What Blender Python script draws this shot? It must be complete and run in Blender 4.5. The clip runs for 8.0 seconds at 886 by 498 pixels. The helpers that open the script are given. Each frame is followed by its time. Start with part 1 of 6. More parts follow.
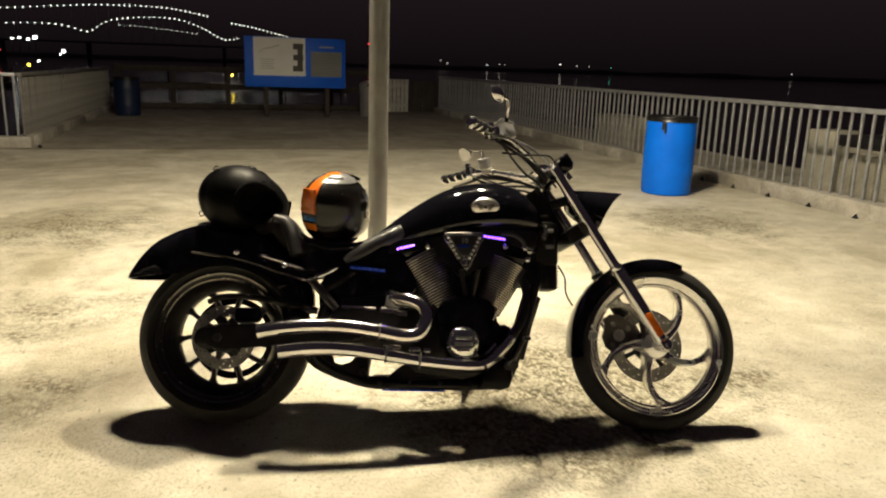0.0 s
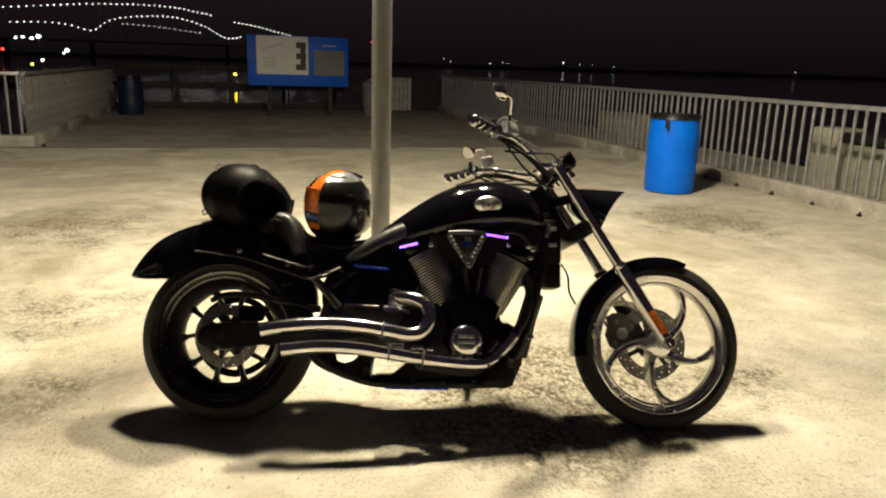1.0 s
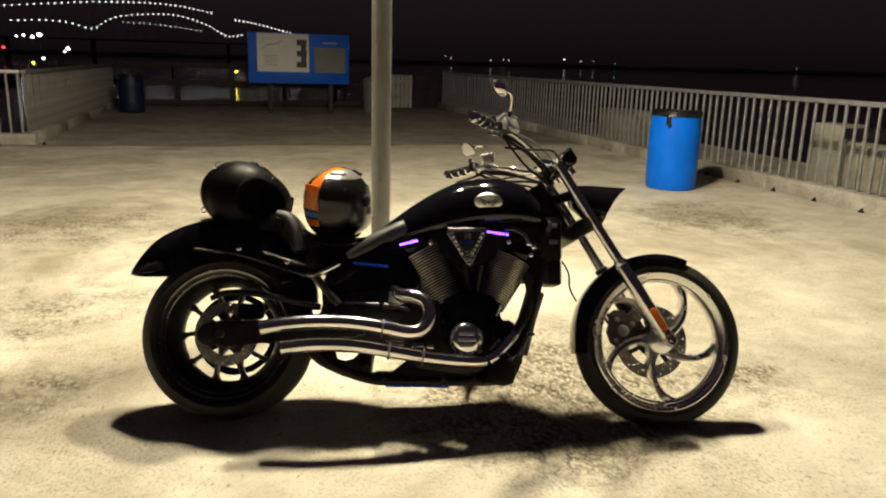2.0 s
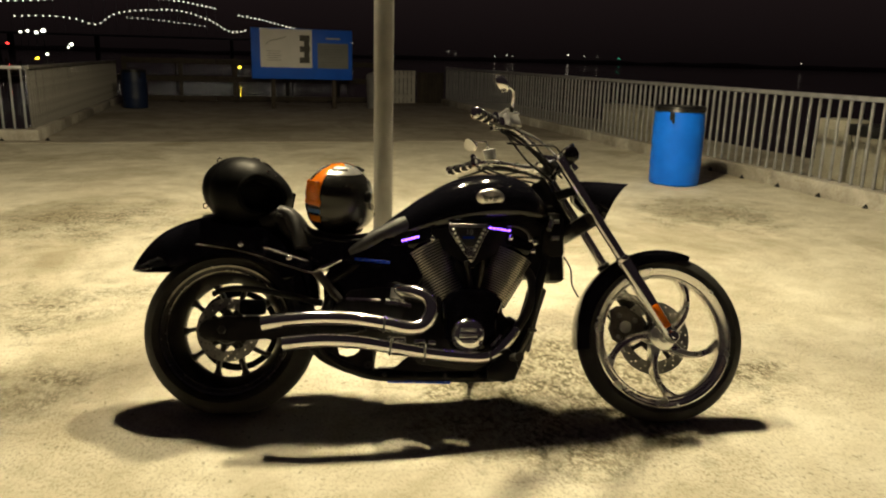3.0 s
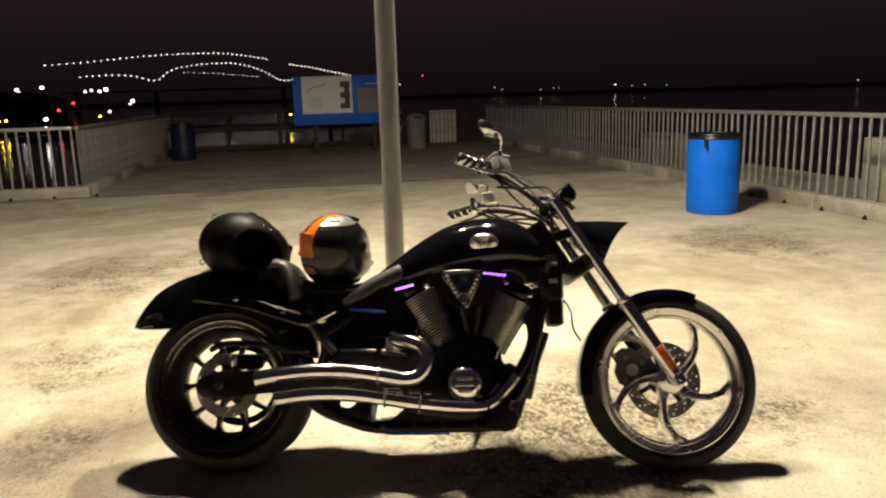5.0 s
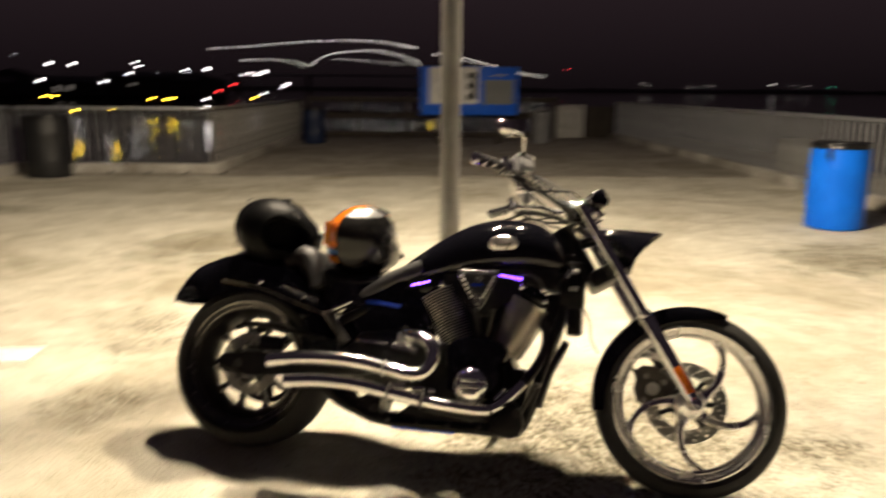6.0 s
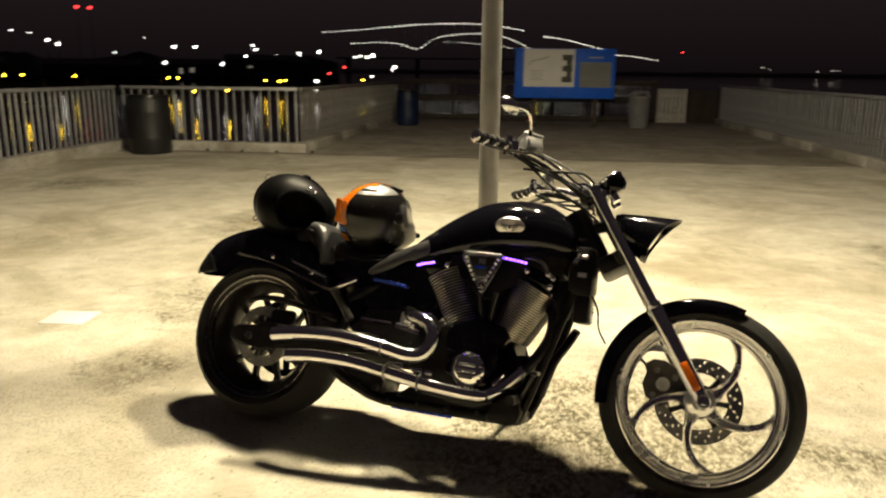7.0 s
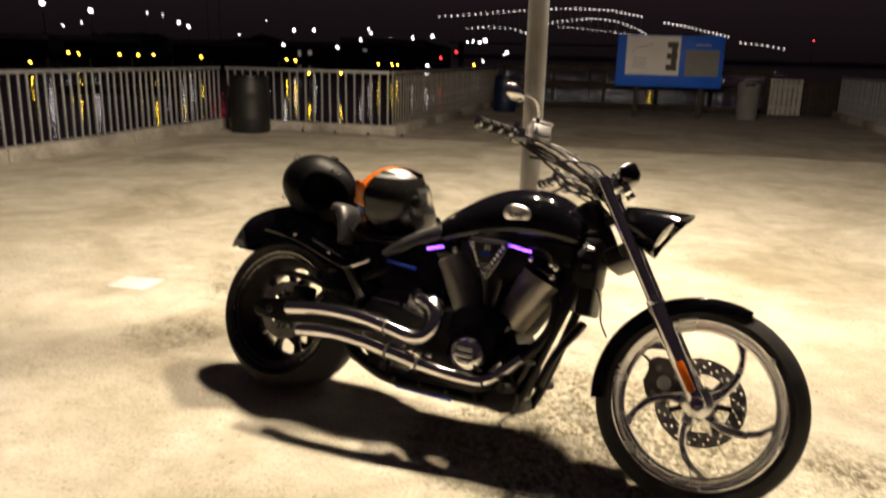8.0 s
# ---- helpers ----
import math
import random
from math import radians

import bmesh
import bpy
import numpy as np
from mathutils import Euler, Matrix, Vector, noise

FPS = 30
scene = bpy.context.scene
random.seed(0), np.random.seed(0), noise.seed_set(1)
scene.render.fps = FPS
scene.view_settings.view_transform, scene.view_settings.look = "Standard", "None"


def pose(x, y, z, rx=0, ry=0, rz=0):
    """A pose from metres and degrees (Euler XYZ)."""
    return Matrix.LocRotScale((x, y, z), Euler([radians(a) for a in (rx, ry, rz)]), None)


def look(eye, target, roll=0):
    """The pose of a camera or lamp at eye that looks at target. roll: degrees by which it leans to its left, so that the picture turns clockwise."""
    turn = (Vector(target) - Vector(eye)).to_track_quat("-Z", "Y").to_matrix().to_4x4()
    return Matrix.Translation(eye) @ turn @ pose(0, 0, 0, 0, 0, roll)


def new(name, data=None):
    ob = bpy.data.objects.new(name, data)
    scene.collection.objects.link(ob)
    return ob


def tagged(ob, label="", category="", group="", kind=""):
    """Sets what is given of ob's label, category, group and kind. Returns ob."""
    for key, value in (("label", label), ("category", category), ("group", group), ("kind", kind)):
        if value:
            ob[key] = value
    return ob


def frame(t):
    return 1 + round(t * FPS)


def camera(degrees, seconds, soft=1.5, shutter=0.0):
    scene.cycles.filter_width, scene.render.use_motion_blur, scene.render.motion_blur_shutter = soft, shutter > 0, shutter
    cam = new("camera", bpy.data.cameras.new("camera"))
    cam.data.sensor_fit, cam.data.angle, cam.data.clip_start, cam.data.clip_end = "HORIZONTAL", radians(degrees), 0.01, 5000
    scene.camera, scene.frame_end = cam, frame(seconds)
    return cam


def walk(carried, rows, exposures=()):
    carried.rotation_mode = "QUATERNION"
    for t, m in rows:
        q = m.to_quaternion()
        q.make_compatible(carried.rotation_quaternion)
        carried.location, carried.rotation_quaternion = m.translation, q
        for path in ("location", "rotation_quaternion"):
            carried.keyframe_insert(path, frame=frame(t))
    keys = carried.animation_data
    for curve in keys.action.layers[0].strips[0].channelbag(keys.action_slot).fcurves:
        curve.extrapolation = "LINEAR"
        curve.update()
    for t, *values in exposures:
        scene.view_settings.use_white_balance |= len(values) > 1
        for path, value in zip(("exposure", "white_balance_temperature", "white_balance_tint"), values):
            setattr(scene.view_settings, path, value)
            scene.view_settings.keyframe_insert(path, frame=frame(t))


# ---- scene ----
cam = camera(60.6, 8.0, 2.1, 0.9)
PATH = [
    (0, (-0.098, 0.18, 1.378), (0.451, 2.046, 0.911), 1.8),
    (0.5, (-0.101, 0.179, 1.38), (0.44, 2.047, 0.912), 1.7),
    (1, (-0.097, 0.181, 1.377), (0.444, 2.048, 0.906), 1.7),
    (1.5, (-0.092, 0.186, 1.375), (0.448, 2.053, 0.902), 1.6),
    (3, (-0.082, 0.193, 1.374), (0.446, 2.059, 0.885), 1.5),
    (3.5, (-0.064, 0.181, 1.378), (0.428, 2.057, 0.89), 1.4),
    (4, (-0.018, 0.16, 1.401), (0.368, 2.062, 0.919), 0.3),
    (4.4, (0.029, 0.161, 1.404), (0.404, 2.075, 0.962), -1.1),
    (4.5, (0.054, 0.175, 1.4), (0.444, 2.091, 0.978), -1.4),
    (4.6, (0.066, 0.176, 1.408), (0.469, 2.092, 0.998), -1.6),
    (5.8, (0.457, 0.204, 1.406), (0.693, 2.153, 1.025), -1.3),
    (5.9, (0.505, 0.197, 1.407), (0.662, 2.155, 1.03), -0.4),
    (6, (0.576, 0.159, 1.421), (0.627, 2.115, 1.007), 0.4),
    (6.1, (0.597, 0.161, 1.414), (0.608, 2.117, 0.994), 0.4),
    (6.5, (0.768, 0.15, 1.413), (0.68, 2.102, 0.989), -0.3),
    (6.8, (0.857, 0.195, 1.401), (0.718, 2.139, 0.948), -0.3),
    (6.9, (0.887, 0.216, 1.395), (0.725, 2.159, 0.95), 0.2),
    (7, (0.931, 0.232, 1.397), (0.714, 2.167, 0.94), 0.6),
    (7.1, (0.97, 0.256, 1.401), (0.745, 2.191, 0.945), 0.7),
    (7.4, (1.066, 0.292, 1.401), (0.758, 2.212, 0.936), -0.1),
    (7.5, (1.097, 0.293, 1.402), (0.767, 2.209, 0.933), -0.5),
    (7.9, (1.224, 0.273, 1.403), (0.785, 2.164, 0.92), 0.6),
    (7.965, (1.279, 0.272, 1.404), (0.797, 2.148, 0.914), 1.3),
    (8, (1.282, 0.272, 1.404), (0.799, 2.148, 0.907), 1.4),
]
walk(cam, [(t, look(eye, target, roll)) for t, eye, target, roll in PATH], [(0.0, -0.06, 6400, 8), (1.5, -0.06, 6300, 8), (3.0, -0.3, 7200, 2), (3.5, -0.4, 8400, -2), (4.0, 0.04, 7000, 9), (4.5, -0.1, 6500, 11), (6.0, 0.2, 6400, 14), (6.5, 0.2, 6300, 14), (7.0, 0.12, 6700, 5), (7.5, 0.1, 6300, 9), (8.0, 0.05, 6500, 17)])

# ---- world, lamps over the deck ----
world = bpy.data.worlds.new("night")
scene.world = world
world.use_nodes = True
wn, wl = world.node_tree.nodes, world.node_tree.links
sky_grad = wn.new("ShaderNodeTexGradient")
sky_co = wn.new("ShaderNodeTexCoord")
sky_map = wn.new("ShaderNodeMapping")
sky_map.inputs["Rotation"].default_value = (0, radians(90), 0)
sky_ramp = wn.new("ShaderNodeValToRGB")
sky_ramp.color_ramp.elements[0].position, sky_ramp.color_ramp.elements[0].color = 0.0, (0.0048, 0.0032, 0.0037, 1)
sky_ramp.color_ramp.elements[1].position, sky_ramp.color_ramp.elements[1].color = 0.14, (0.0165, 0.0106, 0.0122, 1)
zenith = sky_ramp.color_ramp.elements.new(0.62)
zenith.color = (0.014, 0.0100, 0.0125, 1)
wl.new(sky_co.outputs["Generated"], sky_map.inputs["Vector"])
wl.new(sky_map.outputs["Vector"], sky_grad.inputs["Vector"])
wl.new(sky_grad.outputs["Fac"], sky_ramp.inputs["Fac"])
wl.new(sky_ramp.outputs["Color"], wn["Background"].inputs["Color"])
wn["Background"].inputs["Strength"].default_value = 1.0

POLE = Vector((0.72, 4.28, 0.0))
LAMP_H = 4.5
LAMP_ARM = 0.55
LAMP_OUT = 0.32
for sx in (-1, 1):
    lamp = bpy.data.lights.new("lamp_light", "SPOT")
    lamp.spot_size, lamp.spot_blend, lamp.shadow_soft_size = radians(179), 0.33, 0.11
    lamp.energy, lamp.color = 850 if sx < 0 else 1330, (1.0, 0.845, 0.59)
    lob = new("lamp_light", lamp)
    lob.matrix_world = pose(POLE.x + sx * LAMP_ARM, POLE.y + LAMP_OUT, LAMP_H - 0.17, 0, 0, 0)


# ---- materials ----
def material(name, color, rough=0.5, metal=0.0, second=None, scale=6.0, detail=5.0, lo=0.35, hi=0.65,
             bump=0.0, bump_scale=40.0, rough_var=0.0, coat=0.0, island=0.0, spec=0.5):
    m = bpy.data.materials.new(name)
    m.use_nodes = True
    nt = m.node_tree
    n, l = nt.nodes, nt.links
    p = n["Principled BSDF"]
    p.inputs["Roughness"].default_value, p.inputs["Metallic"].default_value = rough, metal
    p.inputs["Coat Weight"].default_value = coat
    p.inputs["Coat Roughness"].default_value = 0.04
    p.inputs["Specular IOR Level"].default_value = spec
    co = n.new("ShaderNodeTexCoord")
    tex = n.new("ShaderNodeTexNoise")
    tex.inputs["Scale"].default_value, tex.inputs["Detail"].default_value = scale, detail
    l.new(co.outputs["Object"], tex.inputs["Vector"])
    ramp = n.new("ShaderNodeValToRGB")
    ramp.color_ramp.elements[0].position, ramp.color_ramp.elements[1].position = lo, hi
    ramp.color_ramp.elements[0].color = (*(second or color), 1)
    ramp.color_ramp.elements[1].color = (*color, 1)
    l.new(tex.outputs["Fac"], ramp.inputs["Fac"])
    last = ramp.outputs["Color"]
    if island:
        info = n.new("ShaderNodeObjectInfo")
        hsv = n.new("ShaderNodeHueSaturation")
        rng = n.new("ShaderNodeMapRange")
        rng.inputs["To Min"].default_value, rng.inputs["To Max"].default_value = 1 - island, 1 + island
        l.new(info.outputs["Random"], rng.inputs["Value"])
        l.new(rng.outputs["Result"], hsv.inputs["Value"])
        l.new(last, hsv.inputs["Color"])
        last = hsv.outputs["Color"]
    l.new(last, p.inputs["Base Color"])
    if rough_var:
        rr = n.new("ShaderNodeMapRange")
        t2 = n.new("ShaderNodeTexNoise")
        t2.inputs["Scale"].default_value, t2.inputs["Detail"].default_value = scale * 3.1, 6
        l.new(co.outputs["Object"], t2.inputs["Vector"])
        rr.inputs["To Min"].default_value, rr.inputs["To Max"].default_value = max(0.02, rough - rough_var), min(1, rough + rough_var)
        l.new(t2.outputs["Fac"], rr.inputs["Value"])
        l.new(rr.outputs["Result"], p.inputs["Roughness"])
    if bump:
        t3 = n.new("ShaderNodeTexNoise")
        t3.inputs["Scale"].default_value, t3.inputs["Detail"].default_value = bump_scale, 4
        l.new(co.outputs["Object"], t3.inputs["Vector"])
        b = n.new("ShaderNodeBump")
        b.inputs["Strength"].default_value, b.inputs["Distance"].default_value = bump, 0.004
        l.new(t3.outputs["Fac"], b.inputs["Height"])
        l.new(b.outputs["Normal"], p.inputs["Normal"])
    return m


def glow(name, color, strength):
    m = bpy.data.materials.new(name)
    m.use_nodes = True
    p = m.node_tree.nodes["Principled BSDF"]
    p.inputs["Base Color"].default_value = (*color, 1)
    p.inputs["Emission Color"].default_value = (*color, 1)
    p.inputs["Emission Strength"].default_value = strength
    return m


def concrete(name, pale, dark, stain, speck, blotch=0.55, spills=()):
    """Worn exposed-aggregate concrete: broad stains, blotches of bare gravel, fine dark specks."""
    m = bpy.data.materials.new(name)
    m.use_nodes = True
    n, l = m.node_tree.nodes, m.node_tree.links
    p = n["Principled BSDF"]
    p.inputs["Roughness"].default_value = 0.85
    p.inputs["Specular IOR Level"].default_value = 0.3
    co = n.new("ShaderNodeTexCoord")

    # grains stand up from the surface, so they read longer along the pier
    grain = n.new("ShaderNodeMapping")
    grain.inputs["Scale"].default_value = (1.0, 0.62, 1.0)
    l.new(co.outputs["Object"], grain.inputs["Vector"])

    def tex(scale, detail, rough=0.55, dist=0.0, grains=False):
        t = n.new("ShaderNodeTexNoise")
        t.inputs["Scale"].default_value, t.inputs["Detail"].default_value = scale, detail
        t.inputs["Roughness"].default_value, t.inputs["Distortion"].default_value = rough, dist
        l.new(grain.outputs["Vector"] if grains else co.outputs["Object"], t.inputs["Vector"])
        return t.outputs["Fac"]

    def ramp(fac, a, b, ca=(0, 0, 0, 1), cb=(1, 1, 1, 1)):
        r = n.new("ShaderNodeValToRGB")
        r.color_ramp.elements[0].position, r.color_ramp.elements[1].position = a, b
        r.color_ramp.elements[0].color, r.color_ramp.elements[1].color = ca, cb
        l.new(fac, r.inputs["Fac"])
        return r.outputs["Color"]

    def mix(fac, a, b, kind="MIX"):
        x = n.new("ShaderNodeMix")
        x.data_type, x.blend_type = "RGBA", kind
        if isinstance(fac, float):
            x.inputs["Factor"].default_value = fac
        else:
            l.new(fac, x.inputs["Factor"])
        for sock, v in ((x.inputs["A"], a), (x.inputs["B"], b)):
            if isinstance(v, tuple):
                sock.default_value = v
            else:
                l.new(v, sock)
        return x.outputs["Result"]

    base = ramp(tex(1.7, 9, 0.70), 0.36, 0.60, (*dark, 1), (*pale, 1))
    base = mix(ramp(tex(0.55, 8, 0.66, 0.8), 0.49, 0.66), base, (*stain, 1))
    wash = ramp(tex(5.5, 7, 0.7), 0.38, 0.60, (0.84, 0.82, 0.77, 1), (1, 1, 1, 1))
    base = mix(0.8, base, wash, "MULTIPLY")
    patch = ramp(tex(1.25, 7, 0.72, 0.5), blotch, blotch + 0.20)
    for centre, slope, offset in spills:
        dist = n.new("ShaderNodeVectorMath")
        dist.operation = "DISTANCE"
        dist.inputs[1].default_value = centre
        l.new(co.outputs["Object"], dist.inputs[0])
        near = n.new("ShaderNodeMath")
        near.operation = "MULTIPLY_ADD"
        near.inputs[1].default_value, near.inputs[2].default_value = slope, offset
        l.new(dist.outputs["Value"], near.inputs[0])
        wob = n.new("ShaderNodeMath")
        wob.operation = "ADD"
        l.new(near.outputs[0], wob.inputs[0])
        l.new(tex(3.2, 6, 0.7, 0.4), wob.inputs[1])
        half = n.new("ShaderNodeMath")
        half.operation = "MULTIPLY"
        half.inputs[1].default_value = 0.5
        l.new(wob.outputs[0], half.inputs[0])
        top = n.new("ShaderNodeMix")
        top.data_type, top.blend_type = "RGBA", "LIGHTEN"
        top.inputs["Factor"].default_value = 1.0
        l.new(patch, top.inputs["A"])
        l.new(ramp(half.outputs[0], 0.50, 0.64), top.inputs["B"])
        patch = top.outputs["Result"]
    clumps = n.new("ShaderNodeMath")
    clumps.operation = "MULTIPLY"
    l.new(ramp(tex(40, 6, 0.80, 0.0, True), 0.44, 0.53), clumps.inputs[0])
    l.new(ramp(tex(8.5, 5, 0.7, 0.3), 0.36, 0.54, (0.30, 0.30, 0.30, 1)), clumps.inputs[1])
    grit = clumps.outputs[0]
    both = n.new("ShaderNodeMath")
    both.operation = "MULTIPLY"
    l.new(patch, both.inputs[0])
    l.new(grit, both.inputs[1])
    soil = n.new("ShaderNodeMath")
    soil.operation = "MULTIPLY"
    soil.inputs[1].default_value = 0.5
    l.new(patch, soil.inputs[0])
    base = mix(soil.outputs[0], base, (*stain, 1))
    base = mix(both.outputs[0], base, (*speck, 1))
    fine = ramp(tex(85, 5, 0.72, 0.0, True), 0.36, 0.52, (0.50, 0.47, 0.42, 1), (1, 1, 1, 1))
    worn = ramp(tex(2.1, 7, 0.7, 0.6), 0.38, 0.62, (0.25, 0.25, 0.25, 1), (0.95, 0.95, 0.95, 1))
    base = mix(worn, base, mix(1.0, base, fine, "MULTIPLY"))
    bend = n.new("ShaderNodeVectorMath")
    bend.operation = "MULTIPLY_ADD"
    bend.inputs[1].default_value = (0.030, 0.030, 0.030)
    wander = n.new("ShaderNodeTexNoise")
    wander.inputs["Scale"].default_value, wander.inputs["Detail"].default_value = 42, 3
    l.new(co.outputs["Object"], wander.inputs["Vector"])
    l.new(wander.outputs["Color"], bend.inputs[0])
    l.new(grain.outputs["Vector"], bend.inputs[2])
    pits = n.new("ShaderNodeTexVoronoi")
    pits.inputs["Scale"].default_value = 44
    l.new(bend.outputs["Vector"], pits.inputs["Vector"])
    pick = n.new("ShaderNodeSeparateColor")
    l.new(pits.outputs["Color"], pick.inputs["Color"])
    size = n.new("ShaderNodeMapRange")
    size.inputs["From Min"].default_value, size.inputs["From Max"].default_value = 0.45, 1.0
    size.inputs["To Min"].default_value, size.inputs["To Max"].default_value = 0.0, 0.42
    l.new(pick.outputs["Red"], size.inputs["Value"])
    crowd = n.new("ShaderNodeMath")
    crowd.operation = "MULTIPLY"
    l.new(size.outputs["Result"], crowd.inputs[0])
    l.new(ramp(tex(2.6, 5, 0.65, 0.4), 0.42, 0.66, (0.22, 0.22, 0.22, 1), (1, 1, 1, 1)), crowd.inputs[1])
    pit = n.new("ShaderNodeMath")
    pit.operation = "LESS_THAN"
    l.new(pits.outputs["Distance"], pit.inputs[0])
    l.new(crowd.outputs[0], pit.inputs[1])
    shade = n.new("ShaderNodeMath")
    shade.operation = "MULTIPLY"
    shade.inputs[1].default_value = 0.55
    l.new(pit.outputs[0], shade.inputs[0])
    base = mix(shade.outputs[0], base, (*speck, 1))
    l.new(base, p.inputs["Base Color"])
    b = n.new("ShaderNodeBump")
    b.inputs["Strength"].default_value, b.inputs["Distance"].default_value = 0.5, 0.006
    l.new(tex(60, 6, 0.65), b.inputs["Height"])
    l.new(b.outputs["Normal"], p.inputs["Normal"])
    return m


M_DECK = concrete("deck_concrete", (0.70, 0.672, 0.58), (0.53, 0.50, 0.41), (0.40, 0.36, 0.27), (0.12, 0.106, 0.066), 0.60, (((1.22, 3.05, 0.0), -0.85, 1.22), ((1.25, 3.05, 0.0), -1.5, 1.25), ((-1.05, 4.55, 0.0), -0.44, 0.75), ((-0.90, 3.40, 0.0), -0.62, 0.72), ((-1.3, 6.9, 0.0), -0.34, 0.84), ((2.10, 2.95, 0.0), -0.70, 0.76), ((4.3, 6.4, 0.0), -0.40, 0.88), ((-4.6, 9.0, 0.0), -0.40, 0.80)))
# far deck made darker: the lamps' falloff is put into its colour
M_FAR_DECK_DIM = concrete("dimmed_far_deck_concrete", (0.42, 0.39, 0.34), (0.30, 0.27, 0.23), (0.23, 0.205, 0.165), (0.11, 0.095, 0.07), 0.55)
M_KERB = concrete("kerb_concrete", (0.56, 0.54, 0.50), (0.32, 0.30, 0.265), (0.26, 0.24, 0.21), (0.15, 0.14, 0.12), 0.6)
M_BLOCK = concrete("block_concrete", (0.46, 0.45, 0.38), (0.36, 0.35, 0.30), (0.30, 0.29, 0.25), (0.2, 0.19, 0.17), 0.65)
M_GALV = material("galvanised_steel", (0.47, 0.48, 0.51), 0.42, 0.58, (0.33, 0.34, 0.365), 9, rough_var=0.12, bump=0.1, bump_scale=120)
M_POLE = material("grey_painted_steel", (0.40, 0.40, 0.40), 0.5, 0.25, (0.30, 0.30, 0.30), 5, rough_var=0.1, bump=0.1, bump_scale=70)
M_DRUM_BLUE = material("blue_plastic", (0.002, 0.165, 0.90), 0.50, 0.0, (0.0015, 0.135, 0.78), 3.5, rough_var=0.12, bump=0.12, bump_scale=30, spec=0.22)
M_LID = material("glossy_black_plastic", (0.009, 0.009, 0.010), 0.30, 0.0, (0.006, 0.006, 0.007), 5, rough_var=0.1)
M_DRUM_NAVY = material("navy_plastic", (0.005, 0.016, 0.062), 0.5, 0.0, (0.004, 0.013, 0.05), 3.5, rough_var=0.12)
M_DRUM_DARK = material("black_plastic", (0.010, 0.010, 0.012), 0.5, 0.0, (0.006, 0.006, 0.007), 4, rough_var=0.15, bump=0.1, bump_scale=30)
M_RUBBER = material("tyre_rubber", (0.010, 0.0095, 0.0093), 0.75, 0.0, (0.016, 0.0152, 0.0148), 14, rough_var=0.12, bump=0.25, bump_scale=160)
M_PAINT = material("gloss_black_paint", (0.0045, 0.0045, 0.007), 0.075, 0.0, (0.003, 0.003, 0.005), 3, coat=0.2, spec=0.42)
M_BLACK = material("satin_black_metal", (0.010, 0.010, 0.011), 0.42, 0.3, (0.017, 0.016, 0.016), 20, rough_var=0.12, spec=0.3)
M_CHROME = material("chrome", (0.88, 0.88, 0.90), 0.125, 1.0, (0.82, 0.82, 0.85), 8, rough_var=0.05)
M_ALU = material("polished_aluminium", (0.86, 0.85, 0.85), 0.30, 1.0, (0.78, 0.77, 0.77), 10, rough_var=0.06)
M_DARK_ALU = material("dark_anodised_metal", (0.075, 0.072, 0.070), 0.32, 0.8, (0.05, 0.05, 0.05), 12, rough_var=0.08)
M_RIM = material("polished_wheel_rim", (0.88, 0.87, 0.86), 0.27, 1.0, (0.82, 0.81, 0.80), 4, rough_var=0.02)
M_RIM_DARK = material("dark_wheel_rim", (0.036, 0.034, 0.032), 0.36, 0.6, (0.026, 0.025, 0.024), 14, rough_var=0.06)
M_FORK = material("fork_chrome", (0.88, 0.88, 0.89), 0.15, 1.0, (0.72, 0.72, 0.76), 8, rough_var=0.04)
M_LIP = material("worn_rim_lip", (0.20, 0.19, 0.18), 0.26, 1.0, (0.14, 0.135, 0.13), 14, rough_var=0.06)
M_CAST = material("worn_cast_metal", (0.16, 0.145, 0.13), 0.48, 0.5, (0.10, 0.09, 0.085), 24, rough_var=0.08, bump=0.2, bump_scale=120)
M_DISC = material("brushed_steel_disc", (0.36, 0.345, 0.33), 0.42, 0.75, (0.27, 0.26, 0.25), 30, rough_var=0.08)
M_SATIN = material("satin_chrome", (0.84, 0.84, 0.85), 0.38, 0.75, (0.74, 0.74, 0.76), 14, rough_var=0.06)
M_PLATE = material("hammered_chrome", (0.62, 0.62, 0.63), 0.20, 1.0, (0.40, 0.40, 0.41), 60, rough_var=0.08, bump=0.8, bump_scale=95)
M_FIN = material("fin_edge_metal", (0.64, 0.60, 0.55), 0.34, 0.8, (0.50, 0.46, 0.42), 18, rough_var=0.06)
# lighter copy of the seat leather, with sheen put into the colour
M_LEATHER_LIT = material("lit_black_leather", (0.048, 0.048, 0.051), 0.31, 0.0, (0.036, 0.036, 0.038), 25, rough_var=0.1, bump=0.35, bump_scale=180)
M_MATT = material("matt_black_shell", (0.0035, 0.0035, 0.0042), 0.45, 0.0, (0.0025, 0.0025, 0.003), 9, rough_var=0.1, spec=0.10)
M_GUNMETAL = material("gunmetal_helmet_lacquer", (0.013, 0.0125, 0.012), 0.24, 0.15, (0.009, 0.0085, 0.008), 7, rough_var=0.08, coat=0.2)
M_CLEAR = material("clear_visor", (0.80, 0.80, 0.80), 0.04, 0.0, (0.74, 0.74, 0.74), 3)
M_CLEAR.node_tree.nodes["Principled BSDF"].inputs["Transmission Weight"].default_value = 0.92
M_CLEAR.node_tree.nodes["Principled BSDF"].inputs["IOR"].default_value = 1.15
M_VISOR = material("smoked_visor", (0.002, 0.002, 0.003), 0.3, 0.0, (0.001, 0.001, 0.002), 3, spec=0.3)
